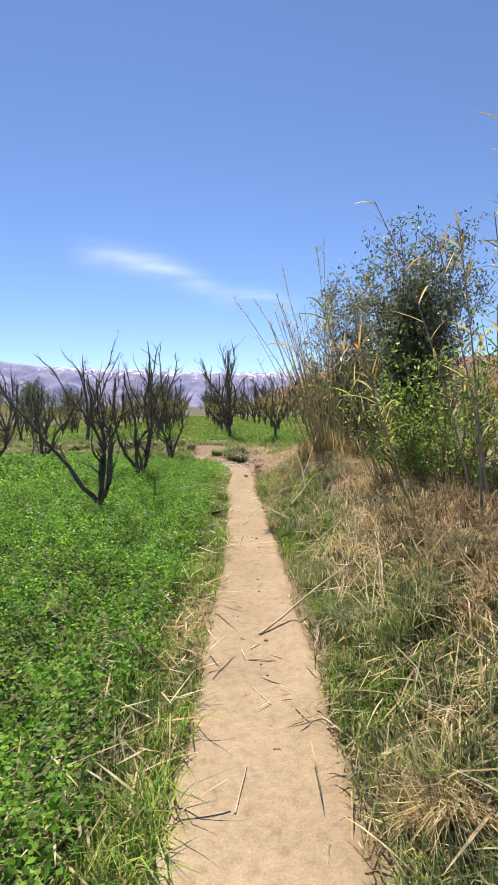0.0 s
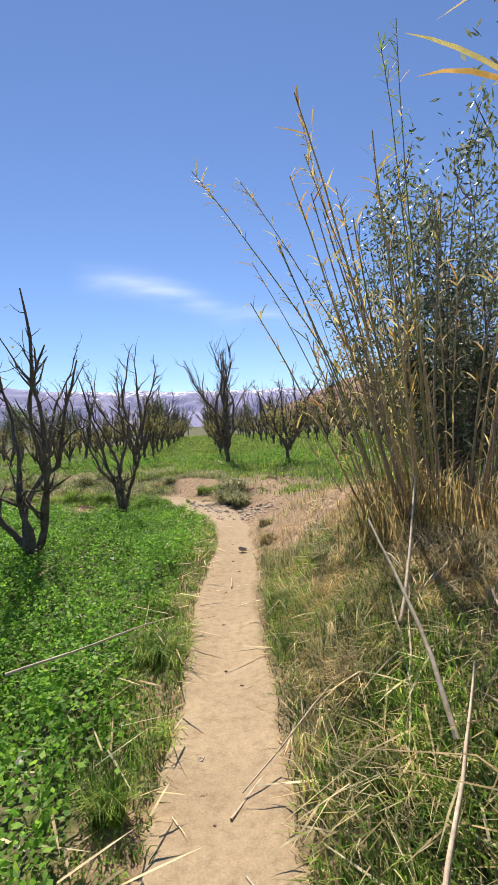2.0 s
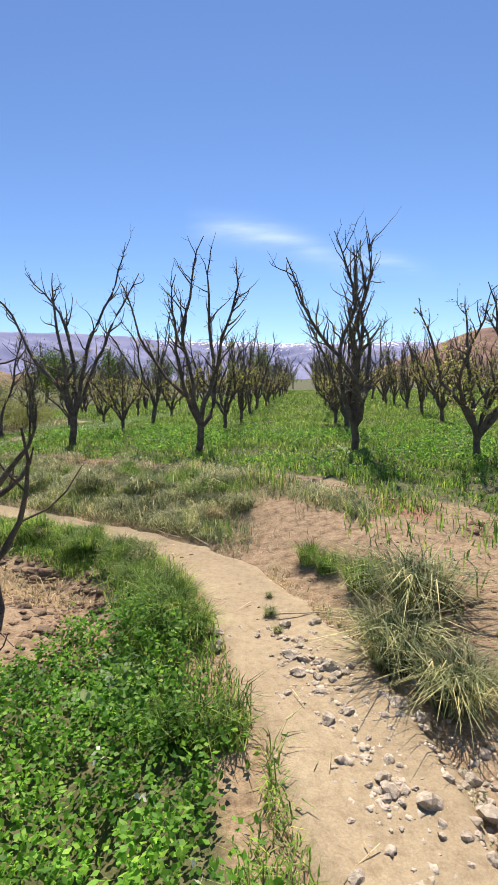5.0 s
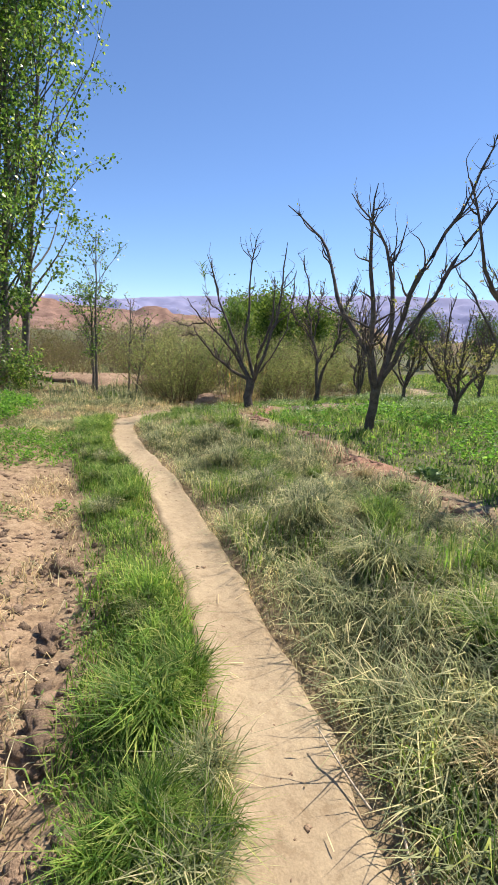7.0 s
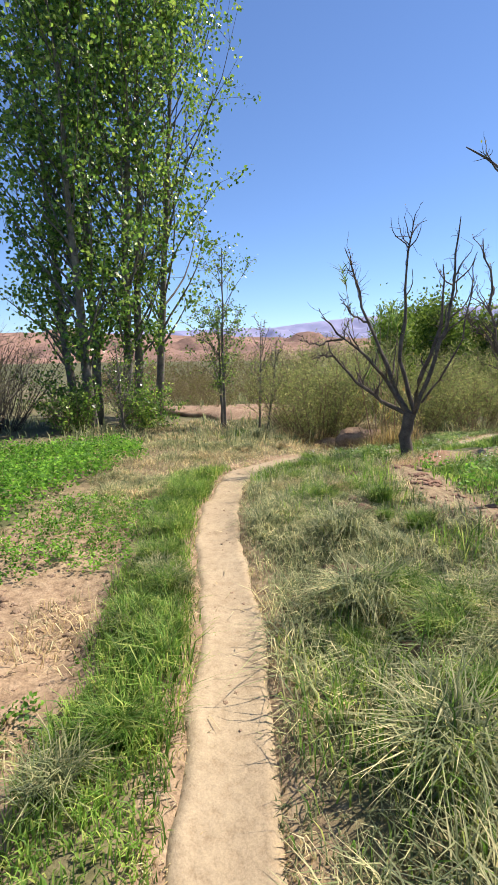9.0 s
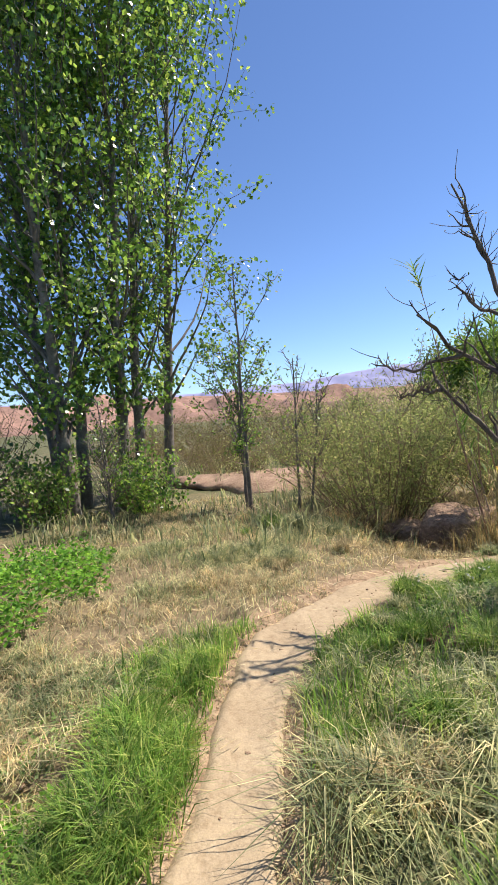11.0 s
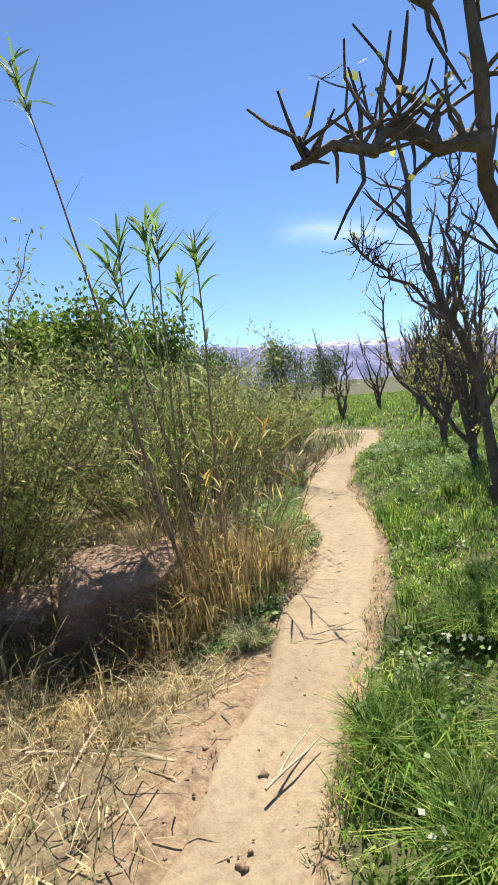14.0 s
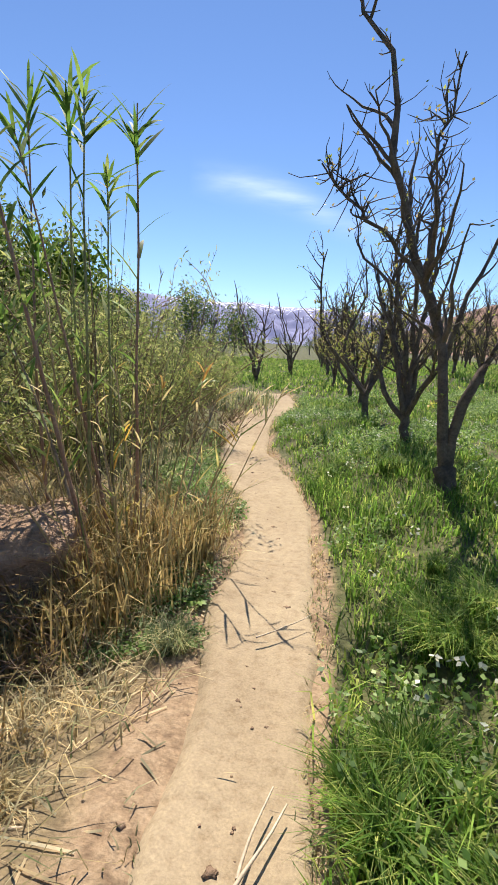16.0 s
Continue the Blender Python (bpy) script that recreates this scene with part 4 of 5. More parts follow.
ft = stand(far_tree(231, 4.2, 2.4, 6500), -20.0, 50.0)
tagged(ft, "rounded dark green leafy tree", "tree", "trees beyond the orchard")
fg = stand(far_tree(232, 3.6, 1.2, 6500, M_BRIGHTTREE), -16.6, 27.4)
tagged(fg, "bright green leafy tree rising behind willows", "tree", "trees beyond the orchard")
for x, y, turn, size in ((-24.5, 49, 30, 1.0), (-28, 52, 100, 1.1), (-19.0, 57, 60, 0.9), (-33, 48, 200, 1.2), (-37, 40, 10, 1.2), (-10, 66, 300, 1.1)):
    copy_at(ft, x, y, turn, size)
for x, y, turn, size in ((-15.6, 28.3, 70, 0.9), (-18.4, 26.6, 150, 0.95), (-20.2, 29.5, 20, 1.1)):
    copy_at(fg, x, y, turn, size)
rim = stand(far_tree(240, 3.6, 3.4, 1800), -60, 130)
tagged(rim, "distant green tree on the plain", "tree", "distant tree line")
for q in range(34):
    a = radians(-55 + q * 5.0 + float(rng.uniform(-1.5, 1.5)))
    d = float(rng.uniform(130, 260))
    copy_at(rim, -math.sin(a) * d - 3, math.cos(a) * d + 12, q * 77, float(rng.uniform(0.6, 1.2)))

for q in range(22):
    a = radians(-14 + q * 2.6 + float(rng.uniform(-0.8, 0.8)))
    d = float(rng.uniform(62, 95))
    copy_at(rim, -math.sin(a) * d - 8, math.cos(a) * d + 18, q * 61, float(rng.uniform(0.4, 0.7)))
for seed, x, y, s in ((241, -15.3, 15.3, 1.0), (242, -16.2, 16.9, 1.2), (243, -16.3, 15.0, 1.1), (244, -15.4, 17.3, 0.8)):
    tagged(stand(bush(seed, 1.5 * s, 0.7, 26, 1500, 0.085, M_POPLAR, "poplar_sucker", long=1.4, bare=0.1), x, y), "leafy poplar suckers round the trunks", "bush", "poplar suckers")


# ---- reeds ----
def cane(root, foot, way, size, fat, mat, leaf_mat_, r, count, leaf_len, bend=0.02, droop=0.5, from_=0.3, tuft=0, broad=0.075):
    """One cane with its knots, and its leaves as a part of it."""
    ln = wander(foot, way, size, 14, 0.02, -bend, r)
    rad = np.linspace(fat, fat * 0.3, 15)
    c = part("cane", tube(ln, rad, 6), mat, root)
    u = np.concatenate([np.linspace(from_, 0.98, count), r.uniform(0.9, 1.0, tuft)])
    i = np.minimum((u * 14).astype(int), 13)
    at = ln[i] + (ln[i + 1] - ln[i]) * (u * 14 - i)[:, None]
    m = len(u)
    ang = r.uniform(0, 6.3, m)
    w = unit(ln[i + 1] - ln[i]) * r.uniform(0.5, 1.2, m)[:, None] + 0.75 * np.stack([np.cos(ang), np.sin(ang), r.uniform(-0.2, 0.3, m)], 1)
    lf = part("foliage", ribbons(at, w, leaf_len * r.uniform(0.55, 1.15, m), leaf_len * broad * r.uniform(0.7, 1.2, m), droop * r.uniform(0.2, 1.1, m), r), leaf_mat_, root, soft=True)
    lf.parent = c
    lf["kind"] = "stuff"


def reed_clump(seed, x, y, canes, tall, spread, lean, mats, label, leaf_len=0.34, count=9, fat=0.011, droop=0.5, wide=0.45):
    r = np.random.default_rng(seed)
    root = new("reed_clump")
    root.location = (x, y, zt(x, y))
    for k in range(canes):
        a, q = r.uniform(0, 6.3), np.sqrt(r.uniform())
        foot = (np.cos(a) * q * wide, np.sin(a) * q * wide, -0.1)
        way = (np.cos(a) * q * spread + lean[0] + r.normal(0, 0.05), np.sin(a) * q * spread + lean[1] + r.normal(0, 0.05), 1)
        cm, lm = mats[r.integers(0, len(mats))]
        cane(root, foot, way, tall * r.uniform(0.55, 1.08), fat * r.uniform(0.6, 1.1), cm, lm, r, int(count * r.uniform(0.6, 1.3)), leaf_len, droop=droop, tuft=3)
    return tagged(root, label, "reeds", "giant reeds")


DRY, GREY, GREEN, RUDDY = (M_CANE, M_REEDDRY), (M_CANE_GREY, M_REEDDRY), (M_CANE_GREEN, M_REEDLEAF), (M_CANE_RED, M_REEDLEAF)
r1 = reed_clump(301, 2.48, 8.5, 44, 2.6, 0.3, (-0.08, -0.02), [DRY, DRY, GREY, (M_CANE_GREEN, M_REEDDRY)], "dry tawny giant reeds leaning over the path", 0.2, 15)
rr = np.random.default_rng(302)
for way, size, cm, lm in (((-0.5, 0.02, 1), 3.1, M_CANE_GREEN, M_REEDDRY), ((-0.4, 0.1, 1), 3.0, M_CANE_GREY, M_REEDDRY), ((-0.16, -0.05, 1), 3.4, M_CANE_GREEN, M_REEDLEAF), ((-0.22, 0.0, 1), 3.3, M_CANE, M_REEDDRY), ((-0.05, -0.05, 1), 3.5, M_CANE_GREEN, M_REEDLEAF), ((-0.3, -0.1, 1), 2.6, M_CANE_GREY, M_REEDDRY)):
    cane(r1, (rr.normal(0, 0.15), rr.normal(0, 0.2), -0.1), way, size, 0.008, cm, lm, rr, 46, 0.15, 0.02, 0.5, 0.4, 14)
r0 = reed_clump(311, 2.95, 4.1, 20, 2.9, 0.26, (-0.06, 0.02), [GREEN, GREEN, RUDDY, GREY], "tall green and dry giant reeds on the bank", 0.32, 13, 0.012, 0.5, 0.5)
reed_clump(312, 2.75, 5.3, 12, 2.0, 0.4, (-0.08, -0.02), [GREEN, GREY, DRY], "green and dry giant reeds below the olive", 0.36, 10, 0.01, 0.5, 0.4)
reed_clump(313, 2.5, 10.0, 20, 2.0, 0.4, (-0.05, 0.0), [DRY, GREY], "dry tawny giant reeds on the earth bank", 0.28, 8, 0.01, 0.5, 0.4)
r2 = reed_clump(321, -10.7, 21.25, 34, 1.35, 0.35, (0.0, 0.0), [DRY, DRY, GREEN, GREY], "golden dry reed stubble with taller green canes", 0.24, 7, 0.009, 0.5, 0.38)
r2z = zt(-10.7, 21.25)
for fx, fy, way, size, cm in ((-0.02, 0.1, (-0.03, 0, 1), 2.75, M_CANE_RED), (-0.5, 0.3, (-0.06, 0, 1), 3.0, M_CANE_GREEN), (-0.62, 0.1, (-0.1, 0.02, 1), 2.9, M_CANE_RED), (-0.35, 0.35, (0.0, 0.03, 1), 2.6, M_CANE_GREEN), (-0.15, 0.05, (-0.17, 0, 1), 2.75, M_CANE_RED), (-0.28, 0.0, (-0.05, 0, 1), 2.85, M_CANE_GREEN), (-0.42, 0.1, (-0.2, 0.05, 1), 2.1, M_CANE), (-0.2, -0.1, (-0.28, 0.0, 1), 1.7, M_CANE_GREY), (-0.05, -0.3, (-0.2, -0.16, 1), 3.75, M_CANE_RED)):
    cane(r2, (fx, fy, -0.1), way, size, 0.013, cm, M_REEDGREEN, rr, 14, 0.34, 0.002, 0.4, 0.4, 16, 0.1)
reed_clump(322, -11.25, 21.9, 34, 2.3, 0.16, (-0.03, 0.0), [GREEN, (M_STEM, M_WILLOW), (M_BARK, M_WILLOW)], "thin dark upright shoots among the willows", 0.1, 4, 0.005, 0.3, 0.5)


# ---- stones, rock, clods ----
def lump(seed, size, squash, rough=0.5, sub=2):
    """An irregular stone."""
    bm = bmesh.new()
    bmesh.ops.create_icosphere(bm, subdivisions=sub, radius=1.0)
    for v in bm.verts:
        n = noise.fractal(v.co * 1.1 + Vector((seed * 7.3, seed, 0)), 1.0, 2.0, 5)
        v.co *= 1 + rough * n
        v.co = Vector((v.co.x * size * squash[0], v.co.y * size * squash[1], v.co.z * size * squash[2]))
    me = bpy.data.meshes.new("stone")
    bm.to_mesh(me)
    bm.free()
    return me if sub < 3 else smooth(me)


stone_meshes = [lump(s, 1.0, q) for s, q in enumerate(((1, 0.75, 0.5), (1, 0.9, 0.6), (1, 0.6, 0.45), (0.9, 0.85, 0.7), (1, 0.7, 0.35), (1, 0.8, 0.55)))]
for me in stone_meshes:
    me.materials.append(M_STONE)


def put_stone(x, y, size, label, group, z=None, name="stone", mesh=None):
    ob = new(name, mesh or stone_meshes[rng.integers(0, 6)])
    ob.location = (x, y, (zt(x, y) if z is None else z) + size * 0.18)
    ob.rotation_euler = (rng.normal(0, 0.25), rng.normal(0, 0.25), rng.uniform(0, 6.3))
    ob.scale = (size,) * 3
    return tagged(ob, label, "stone", group)


for q in range(240):
    u = rng.uniform()
    x, y = 1.25 - 0.95 * u + rng.normal(0, 0.24), 11.9 + 1.6 * u + rng.normal(0, 0.2)
    put_stone(x, y, float(np.clip(rng.lognormal(-3.9, 0.45), 0.012, 0.045)), "rounded grey-tan stone in the stony gully", "gully stones")
for x, y, s in ((1.35, 2.25, 0.014), (1.28, 2.08, 0.012), (1.05, 10.05, 0.05), (1.3, 3.2, 0.014), (1.02, 3.4, 0.016), (0.95, 6.9, 0.016), (1.15, 5.6, 0.015), (1.62, 3.0, 0.02), (-0.25, 13.45, 0.05), (-0.22, 13.3, 0.05)):
    put_stone(x, y, s, "small pale stone lying on the path", "path stones", z=min(0.02, s * 0.4) if y < 12 else -0.03)


def earth_block(seed, half, undercut):
    """A cut bank of earth: flat crumbling top, steep hollowed face towards -y."""
    bm = bmesh.new()
    bmesh.ops.create_icosphere(bm, subdivisions=5, radius=1.0)
    for v in bm.verts:
        q = Vector([math.copysign(abs(c) ** 0.55, c) for c in v.co])
        n = noise.fractal(q * 1.3 + Vector((seed * 3.1, 0, 0)), 1.0, 2.0, 6)
        q *= 1 + 0.16 * n
        if q.y < 0 and q.z < 0.75:
            q.y *= 1 - undercut * (0.75 - q.z) / 1.75
        v.co = Vector((q.x * half[0], q.y * half[1], q.z * half[2] + 0.1 * half[2] * q.x))
    me = bpy.data.meshes.new("earth_block")
    bm.to_mesh(me)
    bm.free()
    me.materials.append(M_BANKEARTH)
    return smooth(me)


for seed, half, at, turn, label in ((3, (0.5, 0.42, 0.44), (-11.4, 20.98, -0.64), 0.55, "cut earth bank with pale top over a dark hollow"),
                                    (5, (0.34, 0.3, 0.3), (-12.3, 20.75, -0.82), 0.3, "crumbling lower end of the cut earth bank")):
    ob = new("earth_bank", earth_block(seed, half, 0.65))
    ob.location, ob.rotation_euler = at, (0, 0, turn)
    tagged(ob, label, "earth bank")


def clods(name, xs_, ys_, sizes, mat, label):
    bits = []
    protos = []
    for s in range(4):
        bm = bmesh.new()
        bmesh.ops.create_icosphere(bm, subdivisions=2, radius=1.0)
        v = np.array([p.co * (1 + 0.9 * noise.noise(p.co * 1.9 + Vector((s * 5, 0, 0)))) for p in bm.verts])
        f = np.array([[p.index for p in q.verts] for q in bm.faces])
        bm.free()
        protos.append((v, f))
    zs = surface(xs_, ys_)
    for k in range(len(xs_)):
        v, f = protos[k % 4]
        a = rng.uniform(0, 6.3)
        rot = np.array([[np.cos(a), -np.sin(a), 0], [np.sin(a), np.cos(a), 0], [0, 0, 0.55]])
        bits.append((v @ rot.T * sizes[k] + [xs_[k], ys_[k], zs[k] - sizes[k] * 0.15], f))
    v, f = joined(bits)
    return tagged(new(name, smooth(fast_mesh(name, v, f, mat))), label, "soil", kind="stuff")


def along(count, side, lo, hi, r, part_lo, part_hi):
    """Random places beside the trail, at an offset from its rim, between two stretches of it."""
    seg = rng.integers(part_lo, part_hi, count)
    t = rng.uniform(0, 1, count)[:, None]
    p = TRAIL[seg] * (1 - t) + TRAIL[seg + 1] * t
    d = unit(TRAIL[seg + 1][:, :2] - TRAIL[seg][:, :2])
    off = (p[:, 3] + rng.uniform(lo, hi, count)) * side
    return p[:, 0] - d[:, 1] * off, p[:, 1] + d[:, 0] * off


cx, cy = along(1500, 1, 0.5, 1.6, rng, 10, 18)
clods("soil_clods", cx, cy, rng.lognormal(-4.3, 0.6, 1500).clip(0.005, 0.06), M_SOILCLOD, "crumbled brown clods of dug field soil")
cx, cy = along(420, 1, 0.42, 1.15, rng, 9, 14)
clods("soil_clods", cx, cy, rng.lognormal(-4.0, 0.5, 420).clip(0.01, 0.05), M_DARKCLOD, "dark broken clods turned up beside the verge")
cx, cy = along(1100, -1, 1.45, 2.05, rng, 9, 19)
clods("red_clods", cx, cy, rng.lognormal(-4.2, 0.6, 1100).clip(0.005, 0.06), M_CLOD, "heaped reddish clods of thrown-up earth")
gx_, gy_ = 1.2 - 1.05 * (q := rng.uniform(0, 1, 900)) + rng.normal(0, 0.2, 900), 11.9 + 1.7 * q + rng.normal(0, 0.18, 900)
clods("gully_gravel", gx_, gy_, rng.lognormal(-4.5, 0.4, 900).clip(0.005, 0.03), M_STONE, "small gravel in the stony gully")
cx, cy = along(420, -1, 0.15, 1.0, rng, 7, 10)
clods("bank_clods", cx, cy, rng.lognormal(-4.6, 0.5, 420).clip(0.005, 0.03), M_SOILCLOD, "crumbled earth and pebbles on the bank")
px_, py_ = along(900, 1, -0.4, 0.1, rng, 1, 30)
clods("grit", px_, py_, rng.lognormal(-5.1, 0.5, 900).clip(0.003, 0.018), M_SOILCLOD, "small crumbs of earth scattered on the path")
for x, y, s in ((-4.95, 17.05, 0.2), (-7.3, 18.4, 0.26), (-8.25, 18.55, 0.22), (-5.9, 17.6, 0.18), (-3.9, 16.9, 0.16)):
    ob = new("earth_mound", lump(int(s * 100), 1.0, (1.4, 0.9, 0.4), 0.8, 4))
    ob.data.materials.append(M_CLOD)
    ob.location, ob.scale = (x, y, zt(x, y) - 0.02), (s, s, s)
    tagged(ob, "small mound of dug reddish earth", "mound", "earth mounds")
for x, y, s in ((-1.95, 14.35, 0.12), (-2.6, 14.55, 0.1), (-3.3, 14.8, 0.12)):
    ob = new("earth_mound", lump(int(s * 300), 1.0, (1.3, 0.9, 0.4), 0.9, 4))
    ob.data.materials.append(M_SOILCLOD)
    ob.location, ob.scale = (x, y, zt(x, y)), (s, s, s)
    tagged(ob, "dark lump of dug soil", "mound", "earth mounds")


# ---- plants of the ground ----
def scatter(box, density, share):
    """Random places in a box (x0, x1, y0, y1), kept by share(x, y, rim distance, side)."""
    x0, x1, y0, y1 = box
    n = int((x1 - x0) * (y1 - y0) * density)
    x, y = rng.uniform(x0, x1, n), rng.uniform(y0, y1, n)
    d, side, row = near(x, y)
    keep = rng.uniform(0, 1, n) < share(x, y, d - row[:, 3], side)
    x, y = x[keep], y[keep]
    return np.stack([x, y, height(x, y)], 1)


def stuff(name, pair, mat, label, category):
    return tagged(new(name, fast_mesh(name, pair[0], pair[1], mat)), label, category, kind="stuff")


def patch(x, y, scale, lo, hi, seed):
    return sstep(lo, hi, fbm(x, y, scale, 3, seed))


def in_field(x, y, r, side):
    a = (side > 0) & (y < 13.6) & (x > -1.2)
    b = (side > 0) & (x <= -1.2) & (x > -12.5)
    return np.where(a, sstep(0.12, 0.4, r + 0.25 * (fbm(x, y, 1.6, 3, 77) - 0.5)), np.where(b, sstep(1.55, 2.0, r + 0.7 * (fbm(x, y, 0.9, 3, 78) - 0.47)), 0)) * (y < 16.4 + np.minimum(0, (x + 6) * -0.1))


def clover(at, tall, leaf, per, r):
    """Sprigs: leaflets round leaning stems."""
    n = len(at)
    ang, ln = r.uniform(0, 6.3, n), r.uniform(0.1, 0.5, n)
    way = np.stack([np.cos(ang) * ln, np.sin(ang) * ln, np.ones(n)], 1)
    t = r.uniform(0.25, 1.0, (n, per))
    h = tall * (0.25 + 1.35 * fbm(at[:, 0], at[:, 1], 1.7, 3, 88)) * r.uniform(0.7, 1.15, n)
    p = at[:, None] + way[:, None] * (t * h[:, None])[..., None] + r.normal(0, leaf * 0.55, (n, per, 3)) * [1, 1, 0.5]
    p = p.reshape(-1, 3)
    w = r.normal(size=p.shape) * [1, 1, 0.6]
    return leaves(p, w, leaf * r.uniform(0.6, 1.25, len(p)), leaf * r.uniform(0.45, 0.75, len(p)), r, 0.05, 1.6)


a = scatter((-2.2, 1.3, 1.0, 14.2), 900, lambda x, y, r, s: in_field(x, y, r, s) * (0.55 + 0.5 * patch(x, y, 0.8, 0.35, 0.6, 5)))
stuff("clover_field", clover(a, 0.27, 0.03, 9, rng), M_ALFALFA, "dense bright green clover crop", "crop")
a = scatter((-12, -2.2, 1.0, 17.0), 190, lambda x, y, r, s: in_field(x, y, r, s))
stuff("clover_field", clover(a, 0.29, 0.055, 8, rng), M_ALFALFA, "dense bright green clover crop farther off", "crop")
a = scatter((-5.5, 1.2, 3.0, 15.5), 3.0, in_field)
stuff("field_flowers", leaves(np.repeat(a + [0, 0, 0.27], 4, 0) + rng.normal(0, 0.014, (len(a) * 4, 3)), rng.normal(size=(len(a) * 4, 3)), 0.022, 0.017, rng), M_FLOWER, "tiny white flower heads in the clover", "flowers")


def orchard(x, y, r, side):
    a = (side < 0) & (x > -8.2) & (x < 16) & (y > 13.8)
    b = (side < 0) & (x <= -8.2)
    return np.where(a, sstep(1.9, 2.5, r), np.where(b, sstep(0.03, 0.2, r + 0.3 * (fbm(x, y, 2.0, 3, 79) - 0.5)), 0))


def tall_of(at, h, seed=50):
    return h * (0.15 + 3.4 * fbm(at[:, 0], at[:, 1], 2.6, 3, seed) ** 2) * rng.uniform(0.5, 1.15, len(at))


a = scatter((-10.2, -6.6, 17.2, 23.5), 2300, lambda x, y, r, s: orchard(x, y, r, s) * (0.5 + 0.6 * patch(x, y, 1.3, 0.35, 0.6, 15)))
stuff("orchard_grass", blades(a, tall_of(a, 0.15), 0.0065, 0.9, 0.45, rng), M_GRASS, "lush green grass under the orchard trees", "grass")
a = scatter((-10.6, -6.6, 17.6, 31.0), 230, lambda x, y, r, s: orchard(x, y, r, s) * patch(x, y, 1.3, 0.4, 0.56, 25))
stuff("orchard_weeds", clover(a, 0.19, 0.032, 9, rng), M_BROAD, "leafy green weeds at the orchard's edge", "weeds")
a = scatter((-11.5, 9, 17.0, 30), 620, lambda x, y, r, s: orchard(x, y, r, s))
stuff("orchard_grass", blades(a, tall_of(a, 0.13), 0.012, 0.9, 0.4, rng), M_GRASS, "green grass between the orchard rows", "grass")
a = scatter((-7.5, 3.0, 17.2, 23), 55, lambda x, y, r, s: orchard(x, y, r, s) * patch(x, y, 0.7, 0.4, 0.6, 26))
stuff("orchard_weeds", clover(a, 0.3, 0.05, 10, rng), M_ALFALFA, "dark leafy weeds round the tree feet", "weeds")
a = scatter((-20, 16, 30, 62), 150, lambda x, y, r, s: 0.9 * sstep(0.1, 0.4, r))
stuff("orchard_grass", blades(a, tall_of(a, 0.16), 0.03, 0.9, 0.4, rng), M_GRASS, "green grass far back in the orchard", "grass")
a = scatter((0.4, 9, 11.2, 18), 700, lambda x, y, r, s: (s < 0) * sstep(0.5, 0.9, r) * sstep(11.9, 12.9, y + 0.3 * (2 - x)) * (0.2 + patch(x, y, 1.0, 0.36, 0.55, 39)))
stuff("meadow_grass", blades(a, tall_of(a, 0.15), 0.01, 0.8, 0.4, rng), M_GRASS, "green meadow grass above the bend", "grass")


def verge_south(x, y, r, side):
    return ((side > 0) & (x < 0.1) & (x > -9.2)) * sstep(0.0, 0.12, r) * sstep(0.62, 0.4, r + 0.25 * (fbm(x, y, 1.5, 2, 92) - 0.5))


def verge_north(x, y, r, side):
    return ((side < 0) & (x < 0.6) & (x > -8.6)) * sstep(0.02, 0.16, r) * sstep(1.75, 1.3, r) * (1 - sstep(-0.95, -0.25, x) * sstep(1.35, 0.9, r))


a = scatter((-9.2, 0.3, 12.6, 18), 6500, lambda x, y, r, s: verge_south(x, y, r, s) * (0.4 + 0.6 * patch(x, y, 1.3, 0.4, 0.56, 31)))
stuff("verge_grass", blades(a, tall_of(a, 0.17, 51), 0.006, 0.9, 0.5, rng), M_GRASS, "thick green grass on the path's verge", "grass")
a = scatter((-8.8, 0.8, 13.0, 19.5), 4200, lambda x, y, r, s: verge_north(x, y, r, s) * (0.5 + 0.5 * patch(x, y, 1.0, 0.38, 0.56, 32)))
stuff("verge_grass", blades(a, tall_of(a, 0.17, 52), 0.006, 1.7, 0.8, rng), M_GRASS_GREY, "matted grey-green grass along the ditch", "grass")
a = scatter((-8.8, 0.8, 13.0, 20), 900, lambda x, y, r, s: verge_north(x, y, r, s) * patch(x, y, 1.4, 0.42, 0.6, 36))
stuff("verge_grass", blades(a, tall_of(a, 0.24, 53), 0.007, 0.7, 0.4, rng), M_GRASS, "fresh green grass clumps along the ditch", "grass")
a = scatter((-9, 0.6, 13, 20), 700, lambda x, y, r, s: (s < 0) * (1 - 0.8 * sstep(-0.9, -0.2, x)) * sstep(0.0, 0.3, r) * sstep(2.5, 1.8, r) * patch(x, y, 1.2, 0.4, 0.6, 37))
stuff("dry_grass", blades(a, tall_of(a, 0.13), 0.005, 1.3, 0.6, rng), M_DRY, "short dry grass on the thrown-up earth", "grass")
a = scatter((-9, 0.2, 12, 17.5), 420, lambda x, y, r, s: (s > 0) * sstep(0.4, 0.6, r) * sstep(2.0, 1.5, r) * patch(x, y, 1.6, 0.48, 0.62, 38))
stuff("soil_weeds", clover(a, 0.07, 0.022, 6, rng), M_BROAD, "low weeds sprouting from dug soil", "weeds")


def bank(x, y, r, side):
    return ((side < 0) & (y < 11.6) & (x > 1)) * sstep(0.0, 0.12, r)


